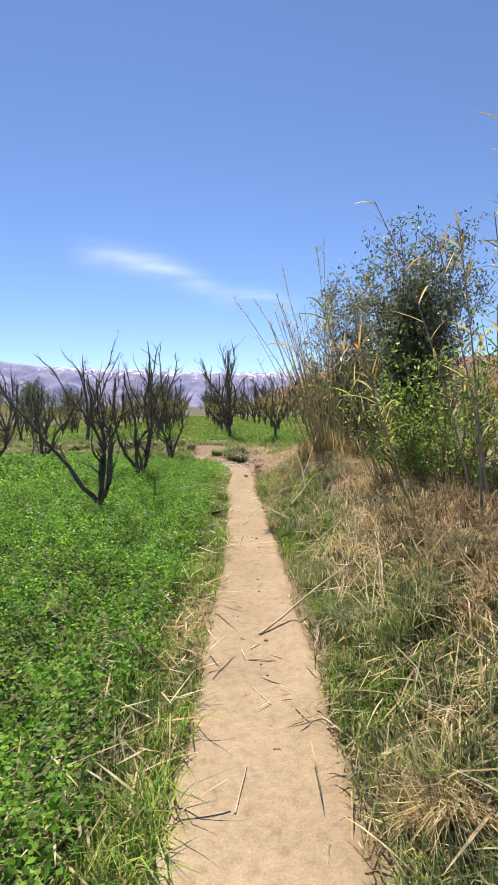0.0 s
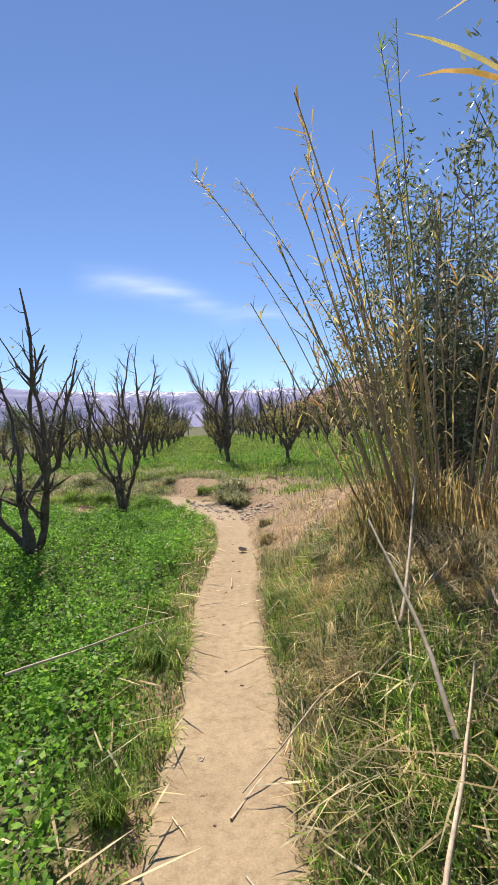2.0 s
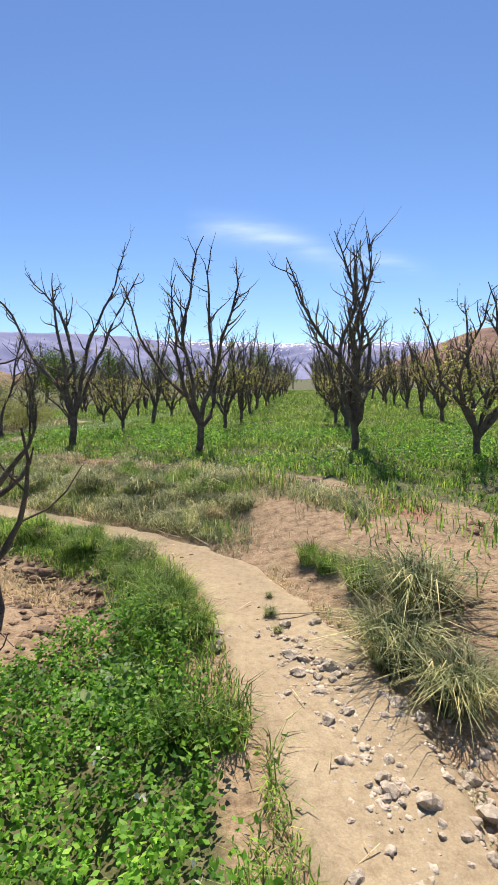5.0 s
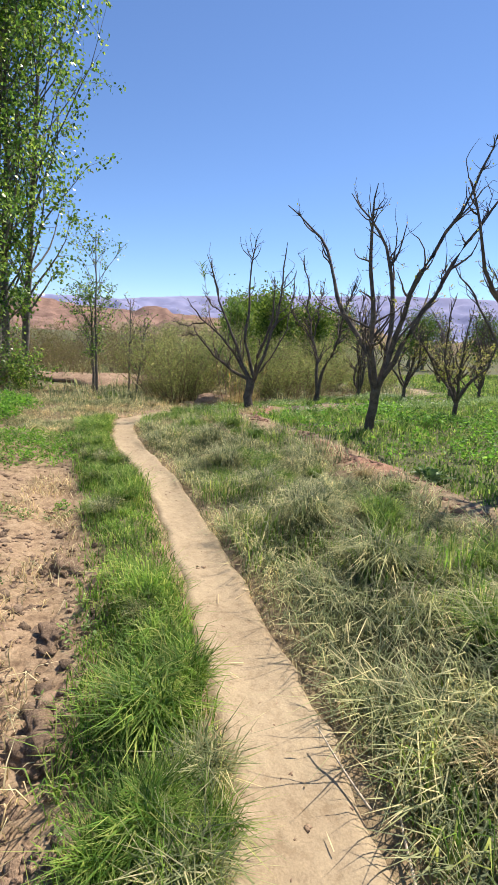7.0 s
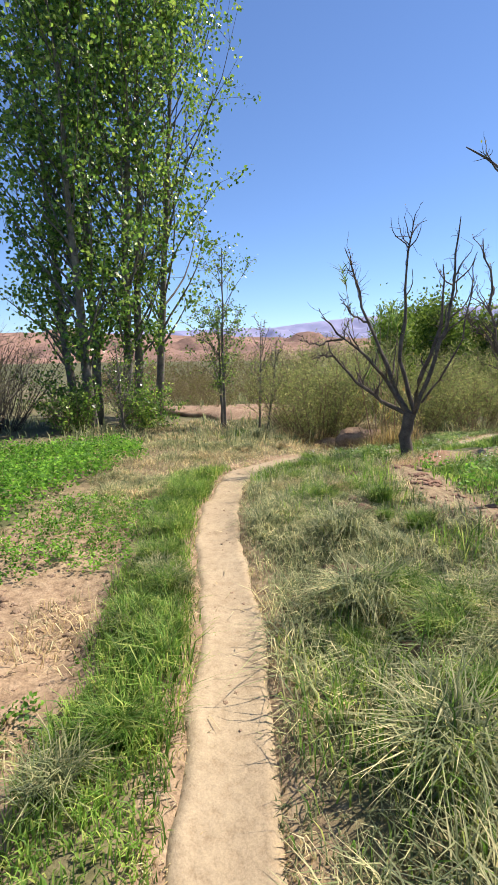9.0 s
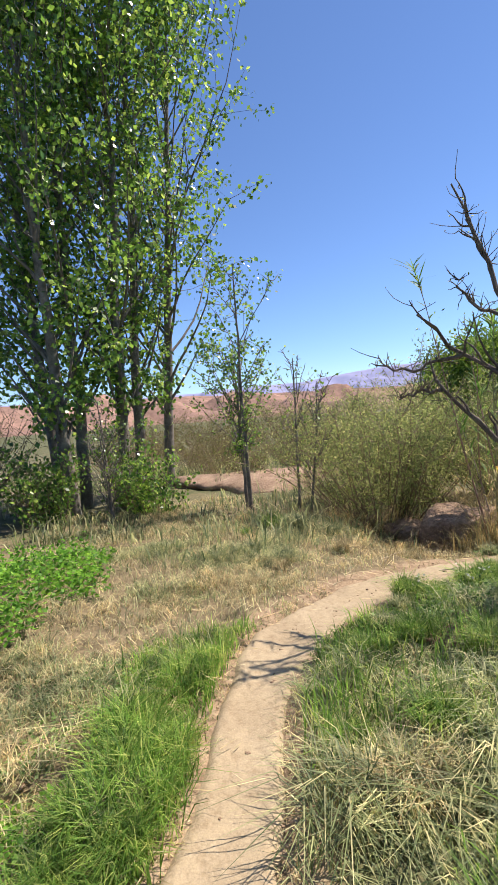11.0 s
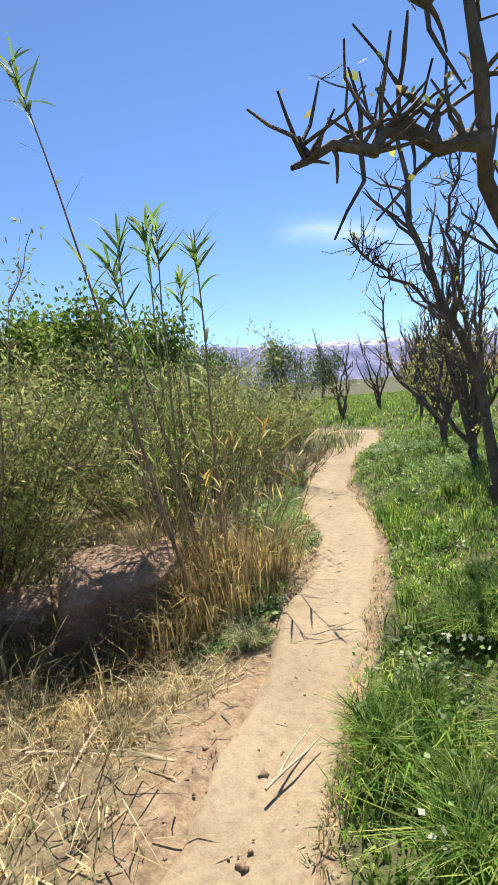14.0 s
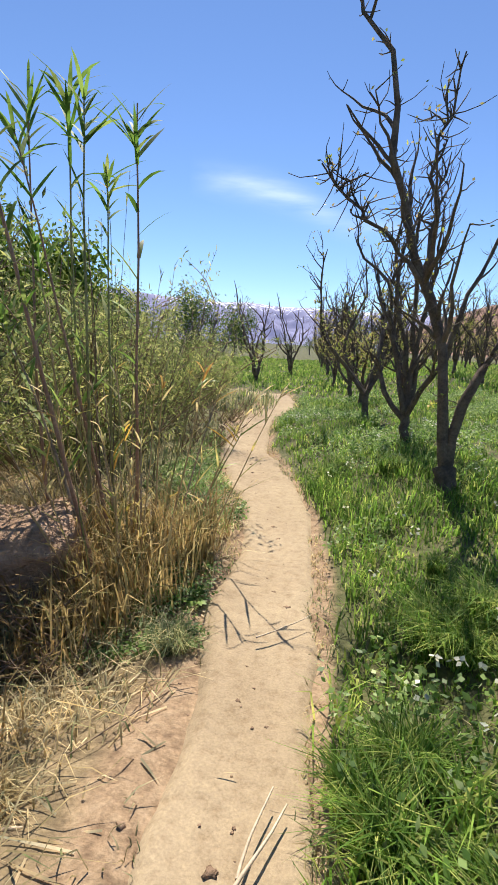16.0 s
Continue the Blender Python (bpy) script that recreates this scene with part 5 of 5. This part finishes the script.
a = scatter((1.1, 3.4, 1.0, 11.4), 3200, lambda x, y, r, s: bank(x, y, r, s) * sstep(1.5, 0.9, r) * patch(x, y, 1.4, 0.36, 0.56, 41) * (0.15 + 0.85 * sstep(10.0, 9.0, y)))
stuff("bank_grass", blades(a, tall_of(a, 0.17, 54), 0.005, 0.8, 0.4, rng), M_GRASS_GREY, "tufty olive-green grass on the bank", "grass")
a = scatter((1.1, 4.2, 1.0, 11.2), 2600, lambda x, y, r, s: bank(x, y, r, s) * (0.25 + 0.9 * patch(x, y, 1.1, 0.36, 0.56, 42)) * sstep(-0.1, 0.4, r) * (0.08 + 0.92 * sstep(9.8, 8.9, y)))
stuff("dry_grass", blades(a, tall_of(a, 0.15, 55), 0.006, 1.6, 0.8, rng), M_DRY, "matted dry straw-coloured grass on the bank", "grass")
a = scatter((1.2, 3.0, 7.0, 11.4), 5200, lambda x, y, r, s: bank(x, y, r, s) * sstep(0.05, 0.25, r) * (0.35 + 0.65 * patch(x, y, 1.0, 0.3, 0.5, 43)) * (0.04 + 0.96 * sstep(9.7, 8.9, y)))
stuff("dry_grass", blades(a, tall_of(a, 0.12, 56), 0.005, 1.5, 0.7, rng), M_DRYOCHRE, "ochre dry grass below the reeds", "grass")
a = scatter((0.2, 1.0, 1.0, 13.2), 2600, lambda x, y, r, s: (s > 0) * sstep(-0.02, 0.05, r) * sstep(0.5, 0.3, r))
stuff("edge_grass", blades(a, tall_of(a, 0.12, 57), 0.006, 1.3, 0.6, rng), M_GRASS, "ragged grass at the clover's edge", "grass")


def west_dry(x, y, r, side):
    return ((side > 0) & (x < -7.2) & (y > 15.5)) * sstep(-0.02, 0.3, r)


a = scatter((-16, -7.2, 15.5, 24), 1500, lambda x, y, r, s: west_dry(x, y, r, s) * (0.15 + patch(x, y, 0.9, 0.36, 0.56, 61)))
stuff("dry_grass", blades(a, tall_of(a, 0.12, 58), 0.006, 2.0, 0.8, rng), M_DRY, "sparse dry grass on the open ground", "grass")
a = scatter((-14, -7.2, 15.5, 21), 2400, lambda x, y, r, s: west_dry(x, y, r, s) * (0.12 + 0.88 * patch(x, y, 1.0, 0.4, 0.55, 62)) * (0.2 + 0.8 * sstep(19.2, 17.4, y + 0.3 * (x + 9))))
stuff("verge_grass", blades(a, tall_of(a, 0.15, 59), 0.006, 1.6, 0.7, rng), M_GRASS_GREY, "grey-green grass beside the bend", "grass")
a = scatter((-11.2, -9.6, 20.3, 25), 1300, lambda x, y, r, s: ((s > 0) * sstep(0.02, 0.1, r) * sstep(0.9, 0.5, r)) * patch(x, y, 1.6, 0.4, 0.55, 63))
stuff("verge_weeds", clover(a, 0.09, 0.025, 6, rng), M_BROAD, "low blue-green weeds at the path's rim", "weeds")
a = scatter((-24, -11, 13, 34), 90, lambda x, y, r, s: (s > 0) * patch(x, y, 0.5, 0.36, 0.5, 64))
stuff("scrub_grass", blades(a, tall_of(a, 0.35, 60), 0.02, 0.9, 0.4, rng), M_GRASS_GREY, "rough grass among the scrub", "grass")
a = scatter((-11.6, -10.15, 20.2, 21.6), 1500, lambda x, y, r, s: sstep(0.95, 0.4, np.hypot(x + 10.75, y - 21.15)) * (s > 0))
stuff("dry_grass", blades(a, rng.uniform(0.15, 0.65, len(a)), 0.009, 0.7, 0.4, rng), M_DRYOCHRE, "golden dry reed litter round the canes", "grass")
a = scatter((1.5, 3.2, 7.4, 9.6), 700, lambda x, y, r, s: sstep(0.75, 0.3, np.hypot(x - 2.35, y - 8.35)) * (s < 0))
stuff("dry_grass", blades(a, rng.uniform(0.15, 0.65, len(a)), 0.009, 0.8, 0.45, rng), M_DRYOCHRE, "tawny dead reed leaves round the canes", "grass")
a = scatter((2.0, 3.6, 2.6, 6.4), 800, lambda x, y, r, s: (s < 0) * (r > 0.55))
stuff("dry_grass", blades(a, rng.uniform(0.08, 0.32, len(a)), 0.008, 1.5, 0.8, rng), M_THATCH, "brown dead thatch under the reeds", "grass")


def tuft(seed, count, tall, width, mat, lean=0.8, droop=0.5, wide=0.07):
    r = np.random.default_rng(seed)
    a, q = r.uniform(0, 6.3, count), np.sqrt(r.uniform(0, 1, count)) * wide
    at = np.stack([np.cos(a) * q, np.sin(a) * q, np.full(count, -0.02)], 1)
    v, f = blades(at, tall * r.uniform(0.5, 1.1, count), width, lean, droop, r)
    return fast_mesh("grass_tuft", v, f, mat)


tufts = [tuft(401, 420, 0.3, 0.006, M_GRASS), tuft(402, 420, 0.34, 0.006, M_GRASS, 1.0, 0.6, 0.1), tuft(403, 380, 0.28, 0.006, M_GRASS_GREY, 1.0, 0.6, 0.1), tuft(404, 300, 0.3, 0.006, M_DRY, 1.1, 0.6, 0.09), tuft(405, 500, 0.44, 0.007, M_GRASS_GREY, 1.1, 0.7, 0.12)]
TUFT_LABELS = ["green grass tuft with upright blades", "large drooping tuft of green grass", "grey-green drooping grass tuft", "dry straw-coloured grass tuft", "big coarse tuft of arching grey-green grass"]


def put_tuft(kind, x, y, size=1.0):
    ob = new("grass_tuft", tufts[kind])
    ob.matrix_basis = pose(x, y, zt(x, y), 0, 0, float(rng.uniform(0, 360)))
    ob.scale = (size,) * 3
    tagged(ob, TUFT_LABELS[kind], "grass tuft", "grass tufts")


for kind, x, y, size in ((2, 1.62, 3.25, 1.0), (0, 1.55, 3.55, 0.9), (2, 1.7, 5.1, 0.8), (0, 0.68, 6.6, 0.7), (1, 0.6, 7.7, 0.8), (4, 0.72, 13.4, 1.1), (4, 0.85, 13.8, 1.2), (1, 0.55, 14.1, 1.0), (4, 0.95, 13.1, 0.9), (0, 0.15, 14.55, 0.8), (1, 0.3, 14.4, 0.7),
                         (1, -0.55, 13.55, 1.0), (1, -0.75, 13.8, 1.0), (0, -0.6, 13.75, 0.9), (1, -1.0, 14.1, 0.9), (0, -1.35, 14.45, 0.9), (1, -1.75, 14.65, 1.0), (2, 0.0, 13.75, 0.3), (2, 0.08, 13.55, 0.2), (2, -0.05, 14.0, 0.2),
                         (4, -1.9, 16.1, 0.9), (1, -1.2, 16.0, 0.9), (4, -2.7, 16.3, 1.0), (1, -2.4, 16.7, 1.0), (4, -3.5, 16.5, 0.9), (1, -4.1, 17.0, 0.9), (2, -4.6, 16.8, 1.0), (4, -5.4, 17.2, 0.9), (1, -6.3, 17.5, 0.9), (2, -0.6, 15.6, 0.9),
                         (2, -8.6, 18.2, 0.6), (1, -8.3, 17.9, 0.6), (2, -8.9, 18.5, 0.6), (1, -9.0, 19.2, 0.9), (0, -9.2, 19.8, 0.9), (1, -8.75, 19.6, 1.0), (3, -10.9, 19.0, 0.8), (3, -10.3, 19.5, 0.6), (2, -10.1, 20.35, 0.7), (3, -10.4, 18.1, 0.7), (4, -11.6, 19.2, 0.6), (0, -12.2, 18.2, 0.7), (2, -11.0, 17.6, 0.7), (3, -10.0, 17.7, 0.6), (4, -10.6, 18.2, 0.7), (1, -12.6, 18.7, 1.2), (4, -12.0, 18.9, 1.0)):
    put_tuft(kind, x, y, size)
for q in range(46):
    x, y = along(1, -1, 0.25, 1.5, rng, 11, 19)
    put_tuft(int(rng.integers(0, 5)), float(x[0]), float(y[0]), float(rng.uniform(0.5, 0.95)))
for q in range(34):
    x, y = along(1, 1, 0.08, 0.42, rng, 9, 18)
    put_tuft(int(rng.integers(0, 3)), float(x[0]), float(y[0]), float(rng.uniform(0.5, 0.9)))
for q in range(14):
    x, y = along(1, -1, 0.05, 0.7, rng, 1, 7)
    put_tuft(int(rng.choice([0, 2, 3, 3])), float(x[0]), float(y[0]), float(rng.uniform(0.45, 0.8)))
for q in range(22):
    x, y = along(1, -1, 0.1, 1.0, rng, 20, 27)
    put_tuft(int(rng.integers(0, 2)), float(x[0]), float(y[0]), float(rng.uniform(0.5, 0.9)))


def broad_weed(seed, x, y, size, count=26):
    r = np.random.default_rng(seed)
    at = r.normal(0, 0.06, (count, 3)) * [1, 1, 0.2]
    ang = r.uniform(0, 6.3, count)
    w = np.stack([np.cos(ang), np.sin(ang), r.uniform(0.5, 1.6, count)], 1)
    v, f = ribbons(at, w, r.uniform(0.16, 0.34, count), 0.1, 0.45, r, 4)
    ob = new("broadleaf_weed", smooth(fast_mesh("broadleaf_weed", v * size, f, M_BROAD)))
    ob.location = (x, y, zt(x, y))
    tagged(ob, "broad-leaved green weed clump", "weed", "weeds")


for q, (x, y, s) in enumerate(((-0.55, 12.95, 0.9), (-0.7, 13.15, 0.8), (-10.15, 20.75, 0.55), (-10.25, 20.55, 0.45), (-8.6, 20.6, 0.7), (-8.3, 20.2, 0.8), (-2.9, 18.0, 0.9), (-1.1, 15.9, 0.6), (0.55, 18.6, 1.0), (0.2, 18.9, 0.9))):
    broad_weed(500 + q, x, y, s)


def straw(x, y, z, size, turn, tilt, fat, mat=None, label="dry fallen reed stalk"):
    r = np.random.default_rng(int(abs(x * 1000 + y * 77)) % 99999)
    ln = wander((0, 0, 0), (1, 0, 0), size, 7, 0.035, 0.0, r)
    ob = new("reed_stalk", smooth(fast_mesh("reed_stalk", *tube(ln, np.linspace(fat, fat * 0.45, 8), 5), mat or M_CANE_PALE)))
    ob.matrix_basis = pose(x, y, z - 0.018, 0, -tilt, turn)
    tagged(ob, label, "reed stalk", "fallen stalks")


straw(1.12, 3.45, 0.03, 1.35, 42, 13, 0.008, label="long dry reed stalk lying across the path's edge")
for x, y, z, size, turn, tilt, fat in ((0.65, 2.55, 0.1, 0.3, 150, 5, 0.006), (1.0, 2.15, 0.03, 0.22, 80, 2, 0.004), (1.15, 2.75, 0.03, 0.18, 120, 2, 0.005), (1.3, 2.55, 0.03, 0.28, 15, 2, 0.006), (0.9, 3.0, 0.03, 0.3, 95, 2, 0.004), (1.05, 3.15, 0.03, 0.2, 5, 1, 0.004), (0.98, 5.35, 0.03, 0.35, 85, 1, 0.005), (1.08, 6.6, 0.03, 0.4, 60, 1, 0.005), (0.98, 6.1, 0.03, 0.3, 75, 1, 0.006), (0.98, 8.95, 0.02, 0.22, 85, 1, 0.006), (1.55, 6.0, 0.3, 0.7, 60, 20, 0.008), (1.75, 6.4, 0.4, 0.8, 95, 45, 0.01), (1.8, 7.1, 0.45, 0.9, 60, 40, 0.01), (1.5, 5.7, 0.2, 0.55, 130, 10, 0.007), (0.1, 7.1, 0.3, 0.7, 40, 3, 0.008),
                                       (0.05, 13.72, 0.0, 0.4, 15, 1, 0.006), (-9.62, 19.35, -0.29, 0.3, 70, 2, 0.006), (-9.6, 19.42, -0.29, 0.25, 85, 2, 0.005), (-9.75, 20.4, -0.33, 0.3, 40, 3, 0.004), (-10.6, 19.3, -0.36, 0.5, 20, 4, 0.008), (-10.3, 19.15, -0.34, 0.4, 110, 3, 0.008), (-0.75, 14.9, -0.02, 0.3, 140, 1, 0.007), (-1.05, 15.05, -0.02, 0.3, 170, 1, 0.005)):
    straw(x, y, z, size, turn, tilt, fat)
sx, sy = along(420, -1, -0.02, 0.8, rng, 1, 6)
sz = height(sx, sy) + 0.015
w = rng.normal(size=(420, 3)) * [1, 1, 0.03]
stuff("reed_litter", ribbons(np.stack([sx, sy, sz], 1), w, rng.uniform(0.08, 0.35, 420), 0.014, 0.02, rng, 3), M_STRAW_PALE, "scattered dry reed leaves and straw", "litter")
sx, sy = along(380, 1, -0.03, 0.55, rng, 1, 7)
sz = height(sx, sy) + 0.03
w = rng.normal(size=(380, 3)) * [1, 1, 0.15] + [0, 0, 0.03]
stuff("reed_litter", ribbons(np.stack([sx, sy, sz + rng.uniform(0, 0.12, 380)], 1), w, rng.uniform(0.06, 0.3, 380), 0.012, 0.02, rng, 3), M_STRAW_PALE, "dry straw strewn at the clover's edge", "litter")
sx, sy = along(500, 1, 0.04, 1.4, rng, 20, 26)
stuff("reed_litter", ribbons(np.stack([sx, sy, surface(sx, sy) + 0.006], 1), rng.normal(size=(500, 3)) * [1, 1, 0.02], rng.uniform(0.05, 0.28, 500), 0.011, 0.02, rng, 3), M_STRAW_PALE, "dry straw and dead twigs on the open ground", "litter")
sx, sy = along(110, 1, -0.38, 0.0, rng, 1, 24)
stuff("path_straw", ribbons(np.stack([sx, sy, np.interp(sy, TRAIL[:26, 1], TRAIL[:26, 2]) + 0.004], 1), rng.normal(size=(110, 3)) * [1, 1, 0.015], rng.uniform(0.03, 0.13, 110), 0.006, 0.01, rng, 3), M_STRAW_PALE, "bits of straw trodden into the path", "litter")

# heaps of broken pale straw on the bank
for x0, y0, n_ in ((1.95, 5.6, 240), (2.05, 4.6, 180), (1.75, 2.6, 200), (1.8, 6.9, 140), (0.45, 2.5, 160), (0.5, 3.3, 110)):
    ax, ay = x0 + rng.normal(0, 0.2, n_), y0 + rng.normal(0, 0.35, n_)
    w = rng.normal(size=(n_, 3)) * [1, 1, 0.16] + [-0.3, -0.6, 0.03]
    stuff("straw_heap", ribbons(np.stack([ax, ay, surface(ax, ay) + rng.uniform(0.0, 0.08, n_)], 1), w, rng.uniform(0.08, 0.34, n_), 0.011, 0.2, rng, 3), M_DRY, "heap of broken pale reed straw", "straw")
a = scatter((-11.5, 1.8, 0.8, 31), 2200, lambda x, y, r, s: sstep(-0.09, -0.02, r) * sstep(0.12, 0.04, r) * patch(x, y, 2.2, 0.4, 0.55, 71))
stuff("path_fringe", blades(a, rng.uniform(0.015, 0.05, len(a)), 0.005, 1.3, 0.5, rng), M_DRY, "short dry grass fringing the path", "grass")
a = scatter((-11.5, 1.8, 0.8, 31), 2200, lambda x, y, r, s: sstep(-0.06, 0.0, r) * sstep(0.16, 0.05, r) * patch(x, y, 1.8, 0.42, 0.56, 72))
stuff("path_fringe", blades(a, rng.uniform(0.02, 0.055, len(a)), 0.005, 1.2, 0.5, rng), M_GRASS_GREY, "short green grass fringing the path", "grass")
a = scatter((-8, 0.2, 12.5, 17), 260, lambda x, y, r, s: (s > 0) * sstep(0.45, 0.6, r) * sstep(2.3, 1.7, r) * patch(x, y, 1.1, 0.44, 0.56, 73))
stuff("soil_weeds", clover(a, 0.13, 0.03, 9, rng), M_ALFALFA, "green weeds growing over dug soil", "weeds")
a = scatter((-8, 0.2, 12.5, 17), 800, lambda x, y, r, s: (s > 0) * sstep(0.5, 0.8, r) * sstep(2.1, 1.6, r) * patch(x, y, 1.5, 0.42, 0.58, 74))
stuff("dry_grass", blades(a, rng.uniform(0.04, 0.14, len(a)), 0.006, 1.6, 0.8, rng), M_DRY, "dead dry grass on dug soil", "grass")
a = scatter((-13.5, -8.6, 17.3, 21.5), 900, lambda x, y, r, s: west_dry(x, y, r, s) * sstep(0.2, 0.5, r) * (0.2 + 0.8 * patch(x, y, 1.5, 0.4, 0.56, 75)))
stuff("dry_grass", blades(a, rng.uniform(0.04, 0.16, len(a)), 0.005, 1.5, 0.7, rng), M_DRY, "matted dead grass beside the hollow", "grass")

# eroded earth bank behind the sapling, dead twigs at the hollow
bank_ob = new("earth_bank", lump(17, 1.0, (2.6, 1.7, 0.42), 0.6, 4))
bank_ob.data.materials.append(M_BANKEARTH)
bank_ob.location, bank_ob.rotation_euler = (-18.2, 19.9, zt(-18.2, 19.9) - 0.2), (0, 0, 1.2)
tagged(bank_ob, "low eroded bank of bare reddish earth", "earth bank")
for q in range(34):
    x, y = -11.3 + float(rng.normal(0, 0.55)), 20.15 + float(rng.normal(0, 0.2))
    straw(x, y, zt(x, y) + 0.02, float(rng.uniform(0.3, 0.9)), float(rng.uniform(0, 360)), float(rng.uniform(0, 18)), float(rng.uniform(0.003, 0.007)), M_STEM, "dead brown twig lying in the hollow")
a = scatter((-12.8, -10.4, 19.5, 20.9), 900, lambda x, y, r, s: (s > 0) * patch(x, y, 1.4, 0.36, 0.52, 76))
stuff("dry_grass", blades(a, rng.uniform(0.1, 0.35, len(a)), 0.006, 1.5, 0.8, rng), M_DRYOCHRE, "brown dead brush round the hollow", "grass")
a = scatter((-10.4, -6.9, 18.5, 26), 7, orchard)
stuff("field_flowers", leaves(np.repeat(a + [0, 0, 0.17], 5, 0) + rng.normal(0, 0.018, (len(a) * 5, 3)), rng.normal(size=(len(a) * 5, 3)), 0.024, 0.02, rng, 0, 2.0), M_FLOWER, "small white flower heads in the grass", "flowers")

# pale straw thrown on the bank, fresh grass between it and the path
a = scatter((1.5, 3.0, 2.2, 6.5), 200, lambda x, y, r, s: (s < 0) * sstep(0.42, 0.12, np.abs(r - 0.62 - 0.12 * np.sin(y * 2.1))) * patch(x, y, 1.3, 0.36, 0.52, 81))
stuff("reed_straw", blades(a, rng.uniform(0.1, 0.3, len(a)), 0.009, 2.0, 0.6, rng), M_STRAW_PALE, "pale broken reed straw thrown on the bank", "straw")
a = scatter((1.1, 2.4, 1.2, 9.0), 5200, lambda x, y, r, s: bank(x, y, r, s) * sstep(0.85, 0.5, r) * (0.15 + 0.85 * patch(x, y, 1.5, 0.36, 0.5, 82)))
stuff("bank_grass", blades(a, rng.uniform(0.06, 0.17, len(a)), 0.006, 1.0, 0.5, rng), M_GRASS, "fresh green grass along the foot of the bank", "grass")

db = bush(218, 0.55, 0.75, 70, 500, 0.05, M_BRUSH, "dead_bush", bare=0.2)
tagged(stand(db, -10.9, 20.3), "low tangle of dead brown twigs in the hollow", "bush", "dead brush")
for x, y, turn, size in ((-11.35, 19.98, 70, 0.8), (-12.0, 20.15, 160, 0.9), (-10.55, 20.65, 250, 0.8), (-12.7, 19.9, 310, 0.8)):
    copy_at(db, x, y, turn, size)


def stalk_bundle(count, x0, y0, x1, y1):
    """Cut reed stalks thrown down side by side, pale and broken, pointing along the bank."""
    root = new("stalk_bundle")
    for q in range(count):
        u = rng.uniform(0, 0.75)
        x, y = x0 + (x1 - x0) * u + rng.normal(0, 0.11), y0 + (y1 - y0) * u + rng.normal(0, 0.1)
        size = rng.uniform(0.25, 0.8)
        w = unit(np.array([x1 - x0, y1 - y0, 0]) + rng.normal(0, 0.7, 3) * [1, 1, 0])
        a, b = np.array([x, y, 0.0]), np.array([x, y, 0.0]) + w * size
        ends = surface(np.array([a[0], b[0]]), np.array([a[1], b[1]])) + rng.uniform(0.01, 0.09, 2)
        a[2], b[2] = ends
        ln = thick_line([a, (a + b) / 2 + [0, 0, rng.uniform(0, 0.03)], b], 5, 0.006, rng)
        part("stalk", tube(ln, np.linspace(0.005, 0.003, 5) * rng.uniform(0.6, 1.2), 5), M_CANE_PALE, root)
    return tagged(root, "bundle of pale cut reed stalks on the bank", "reed stalks", "fallen stalks")


stalk_bundle(190, 2.12, 6.5, 1.9, 3.9)
stalk_bundle(90, 1.95, 5.2, 1.75, 3.0)
stalk_bundle(26, 2.1, 7.9, 1.75, 6.6)
